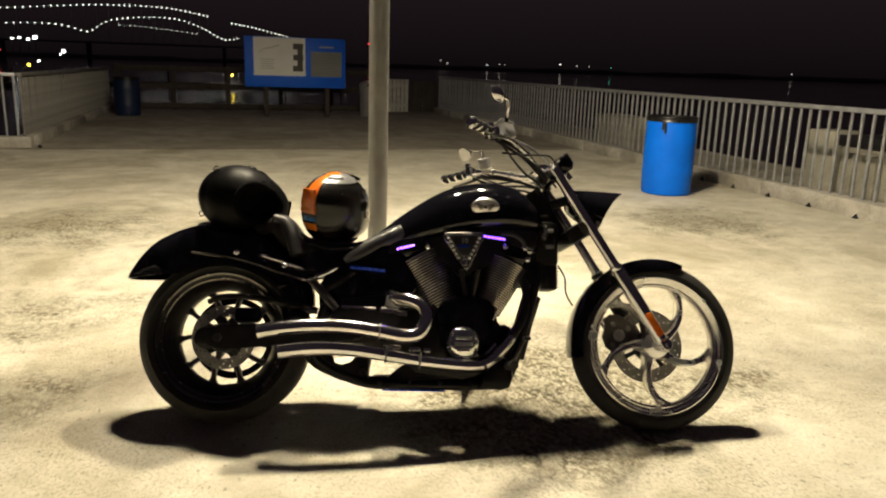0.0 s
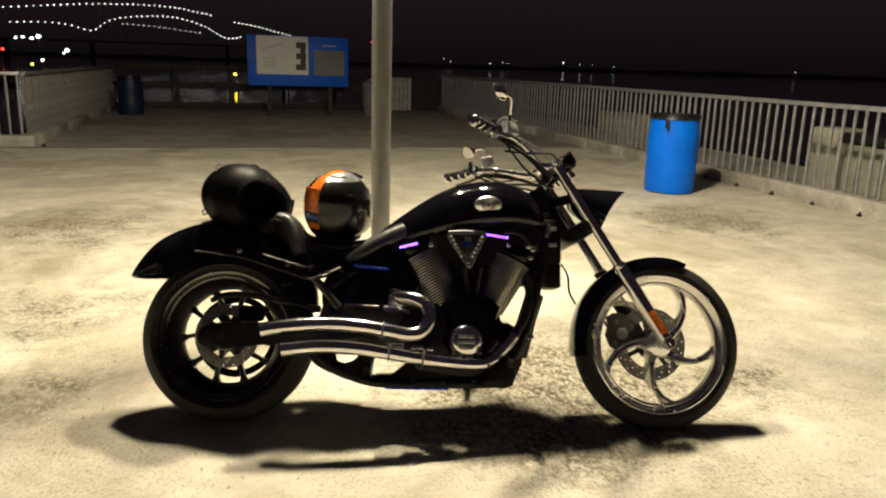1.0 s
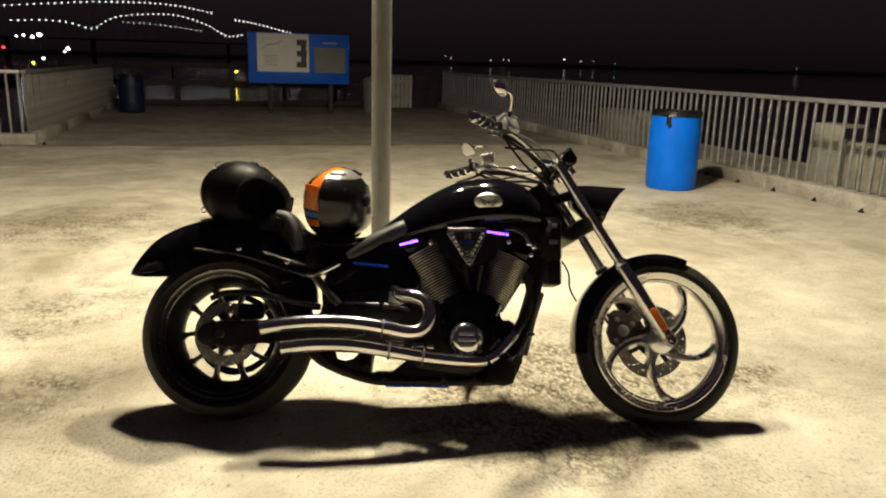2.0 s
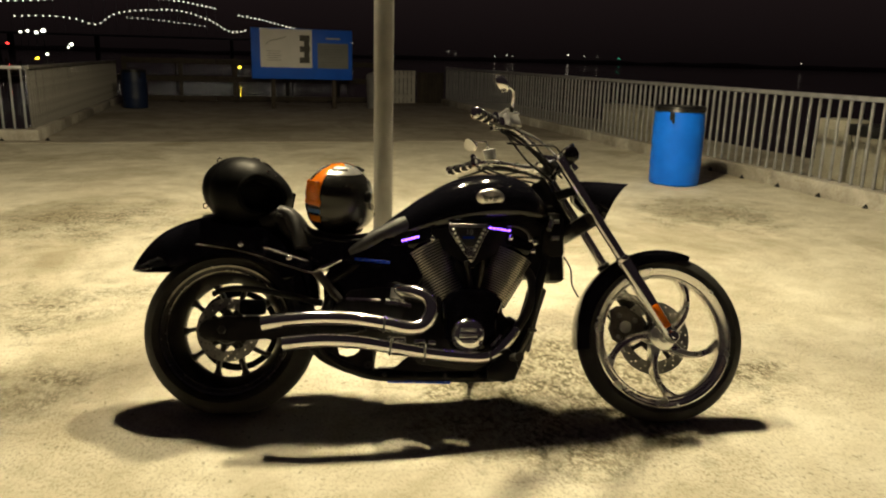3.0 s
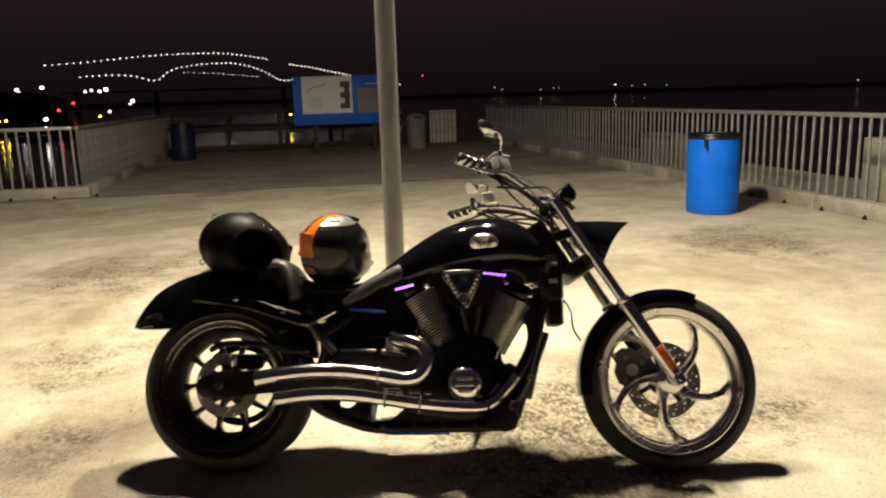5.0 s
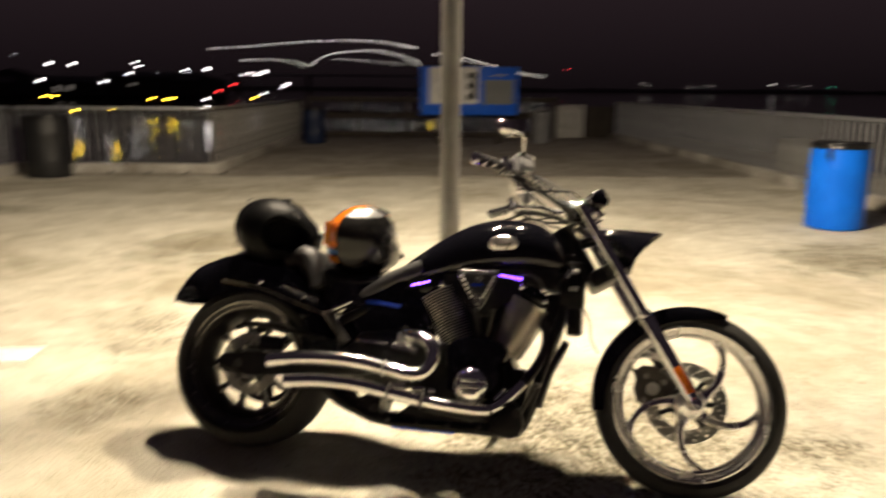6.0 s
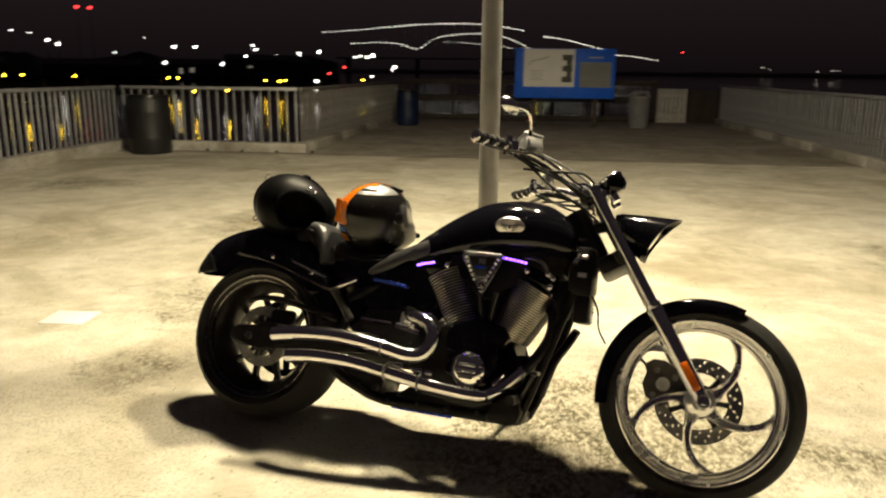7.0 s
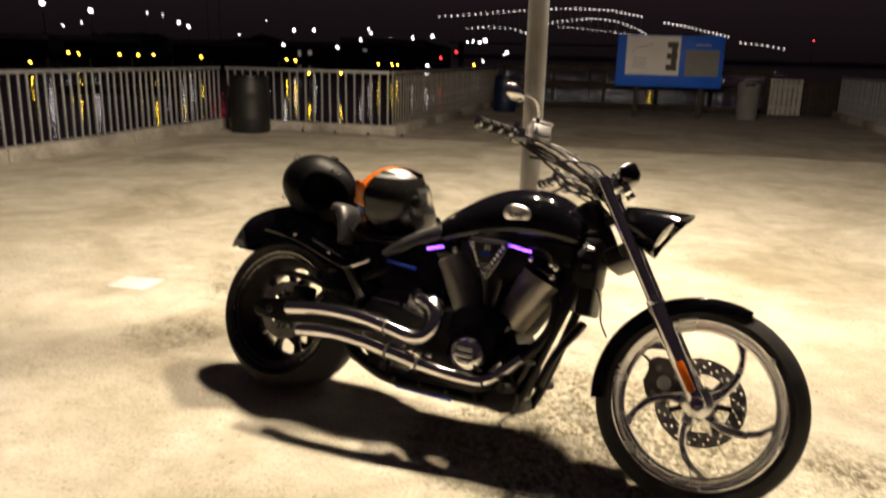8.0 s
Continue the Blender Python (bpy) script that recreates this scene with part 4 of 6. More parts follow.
part("drive_belt", bm, M_RUBBER, bike)

# rear fender
TOP = curve([(-1.096, 0, 0.562), (-1.035, 0, 0.648), (-0.960, 0, 0.712), (-0.860, 0, 0.757), (-0.750, 0, 0.776), (-0.620, 0, 0.768), (-0.500, 0, 0.715), (-0.415, 0, 0.630), (-0.372, 0, 0.520), (-0.362, 0, 0.430)], 6)
rows = []
cnt = len(TOP)
for i, p in enumerate(TOP):
    t = i / (cnt - 1)
    d = (TOP[min(i + 1, cnt - 1)] - TOP[max(i - 1, 0)]).normalized()
    inward = Vector((0, 0, -1)).lerp(Vector((d.z, 0, -d.x)), min(1.0, t / 0.30)).normalized()
    half = (0.105 + 0.045 * math.sin(math.pi * min(1, t * 1.15)) ** 0.7) * (0.14 + 0.86 * min(1.0, t / 0.20) ** 0.62)
    deep = min(max(0.006, p.z - 0.553) if t < 0.3 else 1.0, 0.170 * (1 - 0.45 * max(0, t - 0.6) / 0.4))
    row = []
    for k in range(15):
        a = math.pi * k / 14
        y = -half * math.copysign(abs(math.cos(a)) ** 0.55, math.cos(a))
        drop = deep * (1 - math.sin(a) ** 0.75)
        row.append(p + Vector((0, y, 0)) + inward * drop)
    rows.append(row)
bm = bmesh.new()
rings(bm, rows, closed_ring=False, caps=False)
bmesh.ops.recalc_face_normals(bm, faces=bm.faces)
bmesh.ops.solidify(bm, geom=bm.faces[:], thickness=0.005)
# added dark sheet inside the fender, hiding bright ground reflections on its underside
dark_sheet = bmesh.new()
mids = [sum((Vector(q) for q in row), Vector()) / len(row) for row in rows]
rings(dark_sheet, [[Vector((c.x, 0, c.z)) + (Vector(q) - Vector((c.x, 0, c.z))) * 0.965 for q in row] for row, c in zip(rows, mids)], closed_ring=False, caps=False)
fender = part("rear_fender", bm, M_PAINT, bike, "wide gloss black rear fender", angle=60)

part("fender_dark_sheet", dark_sheet, M_LINER, fender)

# strip of steel along the fender's side, with its bolts
for sgn in (-1, 1):
    line = curve([(-0.815, 0.162 * sgn, 0.646), (-0.645, 0.172 * sgn, 0.622), (-0.475, 0.180 * sgn, 0.571), (-0.385, 0.186 * sgn, 0.545), (-0.345, 0.187 * sgn, 0.551), (-0.276, 0.180 * sgn, 0.588)], 6)
    bm = bmesh.new()
    tube(bm, line, [0.004, 0.005], 8, flat=1.0)
    rail = part("fender_rail", bm, M_CAST, bike, "slim grey metal fender rail")
    bm = bmesh.new()
    rings(bm, [[p + Vector((0, -0.004 * sgn, -0.004)), p + Vector((0, 0.004 * sgn, -0.004)), p + Vector((0, 0.0, 0.038)), p + Vector((0, -0.010 * sgn, 0.038))] for p in line[4:-11]])
    strut_plate = part("side_strut", bm, M_PAINT, bike)
    bm = bmesh.new()
    tube(bm, [p + Vector((0, 0, 0.040)) for p in line[9:-13]], 0.0035, 8)
    part("bright_edge", bm, M_CHROME, strut_plate, "bright metal edge")
    bm = bmesh.new()
    tube(bm, [(-0.338, 0.187 * sgn, 0.560), (-0.305, 0.185 * sgn, 0.574), (-0.268, 0.179 * sgn, 0.594)], [0.009, 0.0055], 10)
    part("bright_end", bm, M_CHROME, strut_plate, "bright metal end")
    for x, z in ((-0.645, 0.648), (-0.465, 0.600)):
        bm = bmesh.new()
        lathe(bm, [(0.0, -0.010), (0.006, -0.010), (0.010, -0.006), (0.011, 0.008), (0.0, 0.008)], 14, Matrix.Translation((x, 0.176 * sgn, z)))
        part("bolt", bm, M_CHROME, rail)
    bm = bmesh.new()
    tube(bm, [(-0.362, 0.175 * sgn, 0.548), (-0.300, 0.185 * sgn, 0.478), (-0.268, 0.188 * sgn, 0.440)], 0.016, 10)
    part("strut", bm, M_DARK_ALU, bike)

# seat
SEAT = curve([(-0.605, 0, 0.772), (-0.545, 0, 0.800), (-0.500, 0, 0.800), (-0.455, 0, 0.778), (-0.425, 0, 0.750), (-0.390, 0, 0.728), (-0.325, 0, 0.712), (-0.250, 0, 0.708), (-0.165, 0, 0.722), (-0.070, 0, 0.770)], 5)
rows = []
cnt = len(SEAT)
for i, p in enumerate(SEAT):
    t = i / (cnt - 1)
    half = 0.150 - 0.05 * t if t > 0.3 else 0.115 + 0.07 * t
    thick = 0.07 + 0.03 * math.sin(math.pi * t)
    d = (SEAT[min(i + 1, cnt - 1)] - SEAT[max(i - 1, 0)]).normalized()
    nrm = Vector((d.z, 0, -d.x))
    if nrm.z > 0:
        nrm = -nrm
    row = []
    for k in range(20):
        a = 2 * math.pi * k / 20
        cy, sy = math.cos(a), math.sin(a)
        row.append(p + Vector((0, half * math.copysign(abs(cy) ** 0.6, cy), 0)) + nrm * (thick * 0.5 - thick * 0.5 * math.copysign(abs(sy) ** 0.7, sy)))
    rows.append(row)
bm = bmesh.new()
rings(bm, rows)
seat = part("seat", bm, M_LEATHER_SHADED, bike, "black leather seat with a raised rear pad", angle=50)
bm = bmesh.new()
tube(bm, [p + Vector((0, -0.145 + 0.04 * i / cnt, -0.034)) for i, p in enumerate(SEAT[8:])], 0.005, 6)
part("piping", bm, M_LEATHER_SHADED, seat)
# the raised back pad and narrow nose: their sheen is put into lighter leather
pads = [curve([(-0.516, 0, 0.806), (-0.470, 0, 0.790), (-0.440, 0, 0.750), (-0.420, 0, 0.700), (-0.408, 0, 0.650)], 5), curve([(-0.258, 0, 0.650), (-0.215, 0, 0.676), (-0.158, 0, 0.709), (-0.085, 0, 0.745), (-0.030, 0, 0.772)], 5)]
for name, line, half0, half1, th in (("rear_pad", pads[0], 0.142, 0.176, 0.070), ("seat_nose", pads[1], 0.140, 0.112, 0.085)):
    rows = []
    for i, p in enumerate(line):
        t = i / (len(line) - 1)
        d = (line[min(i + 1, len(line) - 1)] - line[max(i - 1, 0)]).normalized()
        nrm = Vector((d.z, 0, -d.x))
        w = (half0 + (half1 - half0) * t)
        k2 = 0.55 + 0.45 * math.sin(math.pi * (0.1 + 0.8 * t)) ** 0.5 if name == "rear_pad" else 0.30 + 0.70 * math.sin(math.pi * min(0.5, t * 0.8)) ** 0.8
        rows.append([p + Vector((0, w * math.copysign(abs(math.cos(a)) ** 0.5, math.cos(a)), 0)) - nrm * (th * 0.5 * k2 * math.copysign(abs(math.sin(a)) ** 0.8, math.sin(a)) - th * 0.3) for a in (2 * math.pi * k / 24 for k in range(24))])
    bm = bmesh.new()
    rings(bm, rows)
    part(name, bm, M_LEATHER_LIT, seat, "black leather pad with its sheen put into the colour", angle=60)
bm = bmesh.new()
slab(bm, [(-0.40, 0.560), (-0.42, 0.690), (-0.30, 0.690), (-0.12, 0.715), (-0.06, 0.690), (-0.10, 0.600), (-0.28, 0.570)], -0.118, 0.118, 0.02)
part("under_seat_panel", bm, M_PAINT, bike)
# pillion pad on the fender
bm = bmesh.new()
rows = []
for i in range(9):
    t = i / 8
    x = -0.83 + 0.30 * t
    hw = 0.085 * math.sin(math.pi * (0.12 + 0.76 * t)) ** 0.5
    z = 0.752 + 0.018 * math.sin(math.pi * t)
    rows.append([Vector((x, hw * math.cos(a), z + 0.03 * math.sin(a))) for a in (2 * math.pi * k / 16 for k in range(16))])
rings(bm, rows)
part("pillion_pad", bm, M_LEATHER_LIT, bike)

# fuel tank
rows = []
TK = [(-0.150, 0.730, 0.060, 0.655), (-0.080, 0.786, 0.090, 0.672), (0.030, 0.866, 0.125, 0.700), (0.145, 0.930, 0.152, 0.722), (0.240, 0.957, 0.166, 0.738), (0.328, 0.963, 0.170, 0.748),
      (0.400, 0.953, 0.165, 0.752), (0.460, 0.925, 0.150, 0.752), (0.505, 0.880, 0.125, 0.754), (0.528, 0.838, 0.100, 0.760), (0.536, 0.800, 0.070, 0.770)]
SM = curve([(a, b, 0) for a, b, _, _ in TK], 4), curve([(a, c, d) for a, _, c, d in TK], 4)
for top, low in zip(*SM):
    half, zb, zt = low.y, low.z, top.y
    zm = zb + (zt - zb) * 0.36
    row = []
    for k in range(32):
        a = 2 * math.pi * k / 32
        cy, sy = math.cos(a), math.sin(a)
        y = half * math.copysign(abs(cy) ** 0.80, cy)
        z = zm + ((zt - zm) * abs(sy) ** 0.95 if sy > 0 else -(zm - zb) * abs(sy) ** 0.6)
        row.append(Vector((top.x, y, z)))
    rows.append(row)
bm = bmesh.new()
rings(bm, rows)
tank = part("fuel_tank", bm, M_PAINT, bike, "gloss black teardrop fuel tank", angle=70)
for sgn in (-1, 1):
    bm = bmesh.new()
    face = Matrix.Translation((0.296, 0.164 * sgn, 0.842)) @ Matrix.Rotation(radians(-20 * sgn), 4, "X") @ Matrix.Rotation(radians(2), 4, "Y")
    prof = [(0.0, -0.012), (0.045, -0.011), (0.052, -0.007), (0.055, 0.0), (0.0, 0.002)]
    lathe(bm, prof, 40, face @ Matrix.Diagonal((1.0, sgn * -1.0, 0.68, 1)))
    badge = part("tank_badge", bm, M_ALU, tank, "oval chrome badge")
    bm = bmesh.new()
    for side in (-1, 1):
        for k in range(3):
            box(bm, (0, 0, 0), (0.026 - 0.005 * k, 0.003, 0.0045), 0.001, face @ Matrix.Translation((side * (0.021 - 0.002 * k), sgn * 0.0125, 0.009 - 0.008 * k)) @ Matrix.Rotation(radians(-14 * side), 4, "Y"), 1)
    box(bm, (0, 0, 0), (0.012, 0.003, 0.012), 0.001, face @ Matrix.Translation((0, sgn * 0.0125, 0.002)) @ Matrix.Rotation(radians(45), 4, "Y"), 1)
    part("emblem", bm, M_DARK_ALU, badge)
bm = bmesh.new()
tube(bm, curve([(0.52, -0.03, 0.80), (0.545, -0.09, 0.775), (0.53, -0.12, 0.73)], 5), 0.012, 8)
part("tank_bracket", bm, M_CHROME, bike)

# ---- engine ----
bm = bmesh.new()
slab(bm, [(-0.02, 0.265), (-0.06, 0.36), (-0.02, 0.44), (0.13, 0.478), (0.24, 0.485), (0.305, 0.462), (0.325, 0.40), (0.325, 0.28), (0.315, 0.205), (0.22, 0.175), (0.03, 0.200)], -0.128, 0.128, 0.026)
case = part("crankcase", bm, M_BLACK, bike)
bm = bmesh.new()
slab(bm, [(0.150, 0.262), (0.146, 0.310), (0.112, 0.376), (0.108, 0.436), (0.132, 0.476), (0.185, 0.496), (0.250, 0.498), (0.315, 0.482), (0.345, 0.446), (0.330, 0.402), (0.292, 0.340), (0.284, 0.268), (0.250, 0.244), (0.185, 0.244)], -0.182, -0.12, 0.022)
part("cam_cover", bm, M_PAINT, case, "gloss black side cover")
bm = bmesh.new()
lathe(bm, [(0.0, -0.212), (0.030, -0.212), (0.046, -0.207), (0.060, -0.196), (0.066, -0.184), (0.064, -0.17), (0.0, -0.17)], 44, Matrix.Translation((0.211, 0, 0.318)))
derby = part("round_cover", bm, M_CHROME, case, "round chrome engine cover")
bm = bmesh.new()
for dz, w in ((0.018, 0.058), (-0.004, 0.066), (-0.026, 0.05)):
    box(bm, (0.211, -0.2125, 0.318 + dz), (w, 0.006, 0.011), 0.0025)
part("ribs", bm, M_ALU, derby)
for k in range(6):
    a = 2 * math.pi * k / 6 + 0.4
    bm = bmesh.new()
    lathe(bm, [(0.0, -0.206), (0.006, -0.206), (0.006, -0.19), (0.0, -0.19)], 10, Matrix.Translation((0.211 + 0.056 * math.cos(a), 0, 0.318 + 0.056 * math.sin(a))))
    part("screw", bm, M_CHROME, derby)
bm = bmesh.new()
slab(bm, [(0.30, 0.445), (0.350, 0.430), (0.352, 0.368), (0.400, 0.384), (0.412, 0.350), (0.385, 0.285), (0.30, 0.225)], -0.10, 0.10, 0.012)
part("front_cover", bm, M_BLACK, case)
# gearbox behind
bm = bmesh.new()
slab(bm, [(-0.29, 0.33), (-0.30, 0.42), (-0.24, 0.49), (-0.12, 0.505), (0.00, 0.49), (0.05, 0.43), (0.02, 0.29), (-0.12, 0.272), (-0.25, 0.29)], -0.12, 0.12, 0.026)
part("gearbox", bm, M_BLACK, bike)
bm = bmesh.new()
slab(bm, [(-0.335, 0.40), (-0.345, 0.53), (-0.30, 0.595), (-0.24, 0.620), (-0.14, 0.662), (-0.02, 0.690), (0.02, 0.640), (0.05, 0.560), (0.03, 0.480), (-0.10, 0.440)], -0.11, 0.11, 0.022)
part("side_cover", bm, M_PAINT, bike)
bm = bmesh.new()
tube(bm, [(-0.25, -0.13, 0.45), (-0.12, -0.14, 0.445)], 0.007, 8)
tube(bm, [(-0.10, -0.14, 0.442), (0.00, -0.15, 0.425)], 0.012, 8)
part("linkage_rod", bm, M_CHROME, bike)
bm = bmesh.new()
ball(bm, (0.00, -0.12, 0.475), (0.055, 0.03, 0.03))
ball(bm, (-0.045, -0.125, 0.452), (0.03, 0.025, 0.018))
part("starter_cover", bm, M_CHROME, bike)
bm = bmesh.new()
slab(bm, [(-0.085, 0.455), (-0.080, 0.490), (-0.062, 0.506), (-0.040, 0.495), (-0.02, 0.470), (-0.045, 0.452)], -0.155, -0.135, 0.006)
part("bright_bracket", bm, M_ALU, bike)


def cylinder(base, top):
    """A finned cylinder between base and top, in the x-z plane, fins out to both sides."""
    base, top = Vector(base), Vector(top)
    d = (top - base).normalized()
    yaw = math.atan2(d.x, d.z)
    length = (top - base).length
    m = Matrix.Translation(base) @ Matrix.Rotation(yaw, 4, "Y")
    bm = bmesh.new()
    box(bm, (0, 0, length / 2), (0.122, 0.236, length), 0.040, m)
    body = part("cylinder", bm, M_BLACK, bike, "black finned engine cylinder")
    n = 22
    for i in range(n):
        z = 0.010 + (length - 0.02) * i / (n - 1)
        w = 0.140 + 0.048 * i / (n - 1)
        bm = bmesh.new()
        ring = []
        for k in range(28):
            a = 2 * math.pi * k / 28
            ca, sa = math.cos(a), math.sin(a)
            ring.append((w / 2 * math.copysign(abs(ca) ** 0.95, ca), 0.142 * math.copysign(abs(sa) ** 0.95, sa)))
        rings(bm, [[m @ Vector((x * f, y * f, z + h)) for x, y in ring] for h, f in ((-0.0034, 0.975), (-0.0027, 1.0), (0.0027, 1.0), (0.0034, 0.975))])
        bm.normal_update()
        for f in bm.faces:
            f.material_index = 0 if abs(f.normal.y) > 0.25 and abs(f.normal.dot(d)) < 0.5 else 1
        fin = part("fin", bm, M_FIN, body)
        fin.data.materials.append(M_BLACK)
    bm = bmesh.new()
    box(bm, (0, 0, length + 0.035), (0.135, 0.235, 0.075), 0.028, m)
    part("rocker_cover", bm, M_PAINT, body)
    return body


cylinder((0.155, 0, 0.452), (0.042, 0, 0.665))
cylinder((0.304, 0, 0.448), (0.397, 0, 0.644))
bm = bmesh.new()
slab(bm, [(-0.15, 0.640), (-0.12, 0.690), (0.02, 0.735), (0.25, 0.765), (0.48, 0.775), (0.515, 0.745), (0.50, 0.690), (0.41, 0.700), (0.330, 0.655), (0.250, 0.575), (0.200, 0.575), (0.120, 0.660), (0.05, 0.690), (-0.04, 0.660)], -0.112, 0.112, 0.015)
part("airbox", bm, M_BLACK, bike)
bm = bmesh.new()
slab(bm, [(0.150, 0.52), (0.205, 0.47), (0.262, 0.47), (0.320, 0.52), (0.330, 0.60), (0.26, 0.66), (0.18, 0.66), (0.120, 0.60)], -0.085, 0.085, 0.012)
part("intake", bm, M_BLACK, bike)
# bright push-rod tubes in the vee
bm = bmesh.new()
tube(bm, [(0.232, -0.12, 0.47), (0.205, -0.14, 0.60)], 0.010, 8)
tube(bm, [(0.246, -0.12, 0.47), (0.270, -0.14, 0.60)], 0.010, 8)
part("pushrod_tube", bm, M_DARK_ALU, bike)

# triangular chrome plate with rivets
PL = [(0.132, 0.728), (0.150, 0.737), (0.276, 0.740), (0.292, 0.731), (0.288, 0.712), (0.236, 0.602), (0.224, 0.588), (0.212, 0.601), (0.136, 0.708)]
bm = bmesh.new()
slab(bm, PL, -0.185, -0.150, 0.010)
plate = part("chrome_plate", bm, M_PLATE, bike, "chrome triangular cover with rivets")
bm = bmesh.new()
slab(bm, [(0.158, 0.724), (0.268, 0.725), (0.232, 0.650), (0.200, 0.650)], -0.1885, -0.184, 0.002)
part("inlay", bm, M_DARK_ALU, plate)
bm = bmesh.new()
slab(bm, [(0.190, 0.688), (0.232, 0.689), (0.231, 0.681), (0.191, 0.680)], -0.1905, -0.188, 0.0)
part("blue_led_tape", bm, M_LEDTAPE, plate)
bm = bmesh.new()
tube(bm, [(0.140, -0.178, 0.736), (0.284, -0.178, 0.737)], 0.0035, 8)
part("bright_edge", bm, M_CHROME, plate)
for k in range(6):
    for sgn in (-1, 1):
        t = k / 6
        bm = bmesh.new()
        ball(bm, (0.212 + sgn * (0.060 - 0.046 * t), -0.186, 0.716 - 0.092 * t), 0.0055, u=8, v=6)
        part("rivet", bm, M_ALU, plate)
word("10", 0.028, Matrix.Translation((0.214, -0.1895, 0.705)) @ Matrix.Rotation(radians(90), 4, "X"), M_WHITE, plate)

# bent bright tube and bolts by the front cylinder head
bm = bmesh.new()
tube(bm, curve([(0.360, -0.150, 0.738), (0.405, -0.160, 0.735), (0.440, -0.165, 0.712), (0.452, -0.165, 0.684)], 6), 0.0065, 10)
part("oil_line", bm, M_DARK_ALU, bike)
for x, z in ((0.470, 0.672), (0.462, 0.640), (0.452, 0.684), (0.375, 0.690), (0.075, 0.682)):
    bm = bmesh.new()
    ball(bm, (x, -0.158, z), (0.011, 0.010, 0.011), u=12, v=8)
    part("head_bolt", bm, M_CHROME, bike)

# ---- exhaust pipes ----
def pipe(points, radii, label):
    path = curve(points, 7)
    rr = [radii[0] + (radii[1] - radii[0]) * i / (len(path) - 1) for i in range(len(path))]
    bm = bmesh.new()
    tube(bm, path, rr, 20, caps=False)
    bmesh.ops.recalc_face_normals(bm, faces=bm.faces)
    ob = part("exhaust_pipe", bm, M_CHROME, bike, label)
    bm = bmesh.new()
    tube(bm, [path[0] + (path[1] - path[0]) * 0.05, path[1], path[3]], rr[0] * 0.93, 20)
    part("muffler_core", bm, M_BLACK, ob)
    return ob


pipe([(-0.540, -0.262, 0.350), (-0.455, -0.262, 0.364), (-0.335, -0.258, 0.374), (-0.210, -0.250, 0.371), (-0.090, -0.240, 0.354), (-0.010, -0.228, 0.340), (0.045, -0.215, 0.352),
      (0.072, -0.205, 0.402), (0.058, -0.195, 0.450), (0.012, -0.180, 0.474), (-0.040, -0.150, 0.482), (-0.075, -0.10, 0.500)], (0.0275, 0.028), "curved upper chrome exhaust pipe")
pipe([(-0.462, -0.276, 0.280), (-0.355, -0.270, 0.292), (-0.260, -0.262, 0.293), (-0.170, -0.255, 0.286), (-0.085, -0.246, 0.273), (0.060, -0.226, 0.250), (0.165, -0.208, 0.238), (0.245, -0.192, 0.233), (0.285, -0.182, 0.236)], (0.0265, 0.0225), "curved lower chrome exhaust pipe")
bm = bmesh.new()
tube(bm, curve([(0.280, -0.184, 0.234), (0.318, -0.176, 0.252), (0.362, -0.158, 0.296), (0.408, -0.130, 0.352), (0.446, -0.105, 0.412), (0.470, -0.085, 0.480), (0.466, -0.070, 0.545), (0.440, -0.060, 0.590)], 6), 0.0185, 16)
tube(bm, curve([(0.537, 0.07, 0.503), (0.512, 0.03, 0.445), (0.485, -0.02, 0.387), (0.466, -0.04, 0.320), (0.449, -0.04, 0.256)], 5), 0.0165, 14)
header = part("header_pipe", bm, M_DARK_ALU, bike, "dark front header pipe")
bm = bmesh.new()
tube(bm, curve([(0.292, -0.190, 0.240), (0.322, -0.182, 0.257), (0.362, -0.166, 0.298), (0.398, -0.146, 0.340)], 6), [0.0205, 0.0215], 16)
part("heat_shield", bm, M_CHROME, header, "short chrome heat shield")
for x, z, w in ((-0.055, 0.300, 0.070), (0.030, 0.292, 0.045), (0.075, 0.288, 0.030)):
    bm = bmesh.new()
    box(bm, (x, -0.205, z), (w, 0.030, 0.020), 0.007)
    part("pipe_clamp", bm, M_CHROME, bike)
for x, y, z in ((-0.075, -0.268, 0.272), (0.05, -0.252, 0.252), (-0.10, -0.262, 0.355)):
    bm = bmesh.new()
    tube(bm, [(x - 0.004, y + 0.022, z - 0.029), (x - 0.002, y - 0.002, z - 0.020), (x, y - 0.006, z), (x + 0.002, y - 0.002, z + 0.020), (x + 0.003, y + 0.020, z + 0.029)], 0.0035, 8)
    part("hose_clamp", bm, M_DISC, bike)

# ---- frame ----
for sgn in (-1, 1):
    bm = bmesh.new()
    tube(bm, curve([(0.562, 0.035 * sgn, 0.80), (0.534, 0.06 * sgn, 0.66), (0.487, 0.085 * sgn, 0.48), (0.440, 0.095 * sgn, 0.32), (0.396, 0.10 * sgn, 0.190), (0.35, 0.10 * sgn, 0.160),
                     (0.10, 0.10 * sgn, 0.156), (-0.12, 0.10 * sgn, 0.158), (-0.24, 0.10 * sgn, 0.190), (-0.330, 0.105 * sgn, 0.242), (-0.352, 0.11 * sgn, 0.32), (-0.31, 0.12 * sgn, 0.46)], 6), 0.018, 14)
    part("frame_tube", bm, M_BLACK, bike)
    bm = bmesh.new()
    tube(bm, [(0.56, 0.03 * sgn, 0.83), (0.35, 0.05 * sgn, 0.78), (-0.15, 0.08 * sgn, 0.62), (-0.32, 0.12 * sgn, 0.52)], 0.018, 10)
    part("frame_tube", bm, M_BLACK, bike)
bm = bmesh.new()
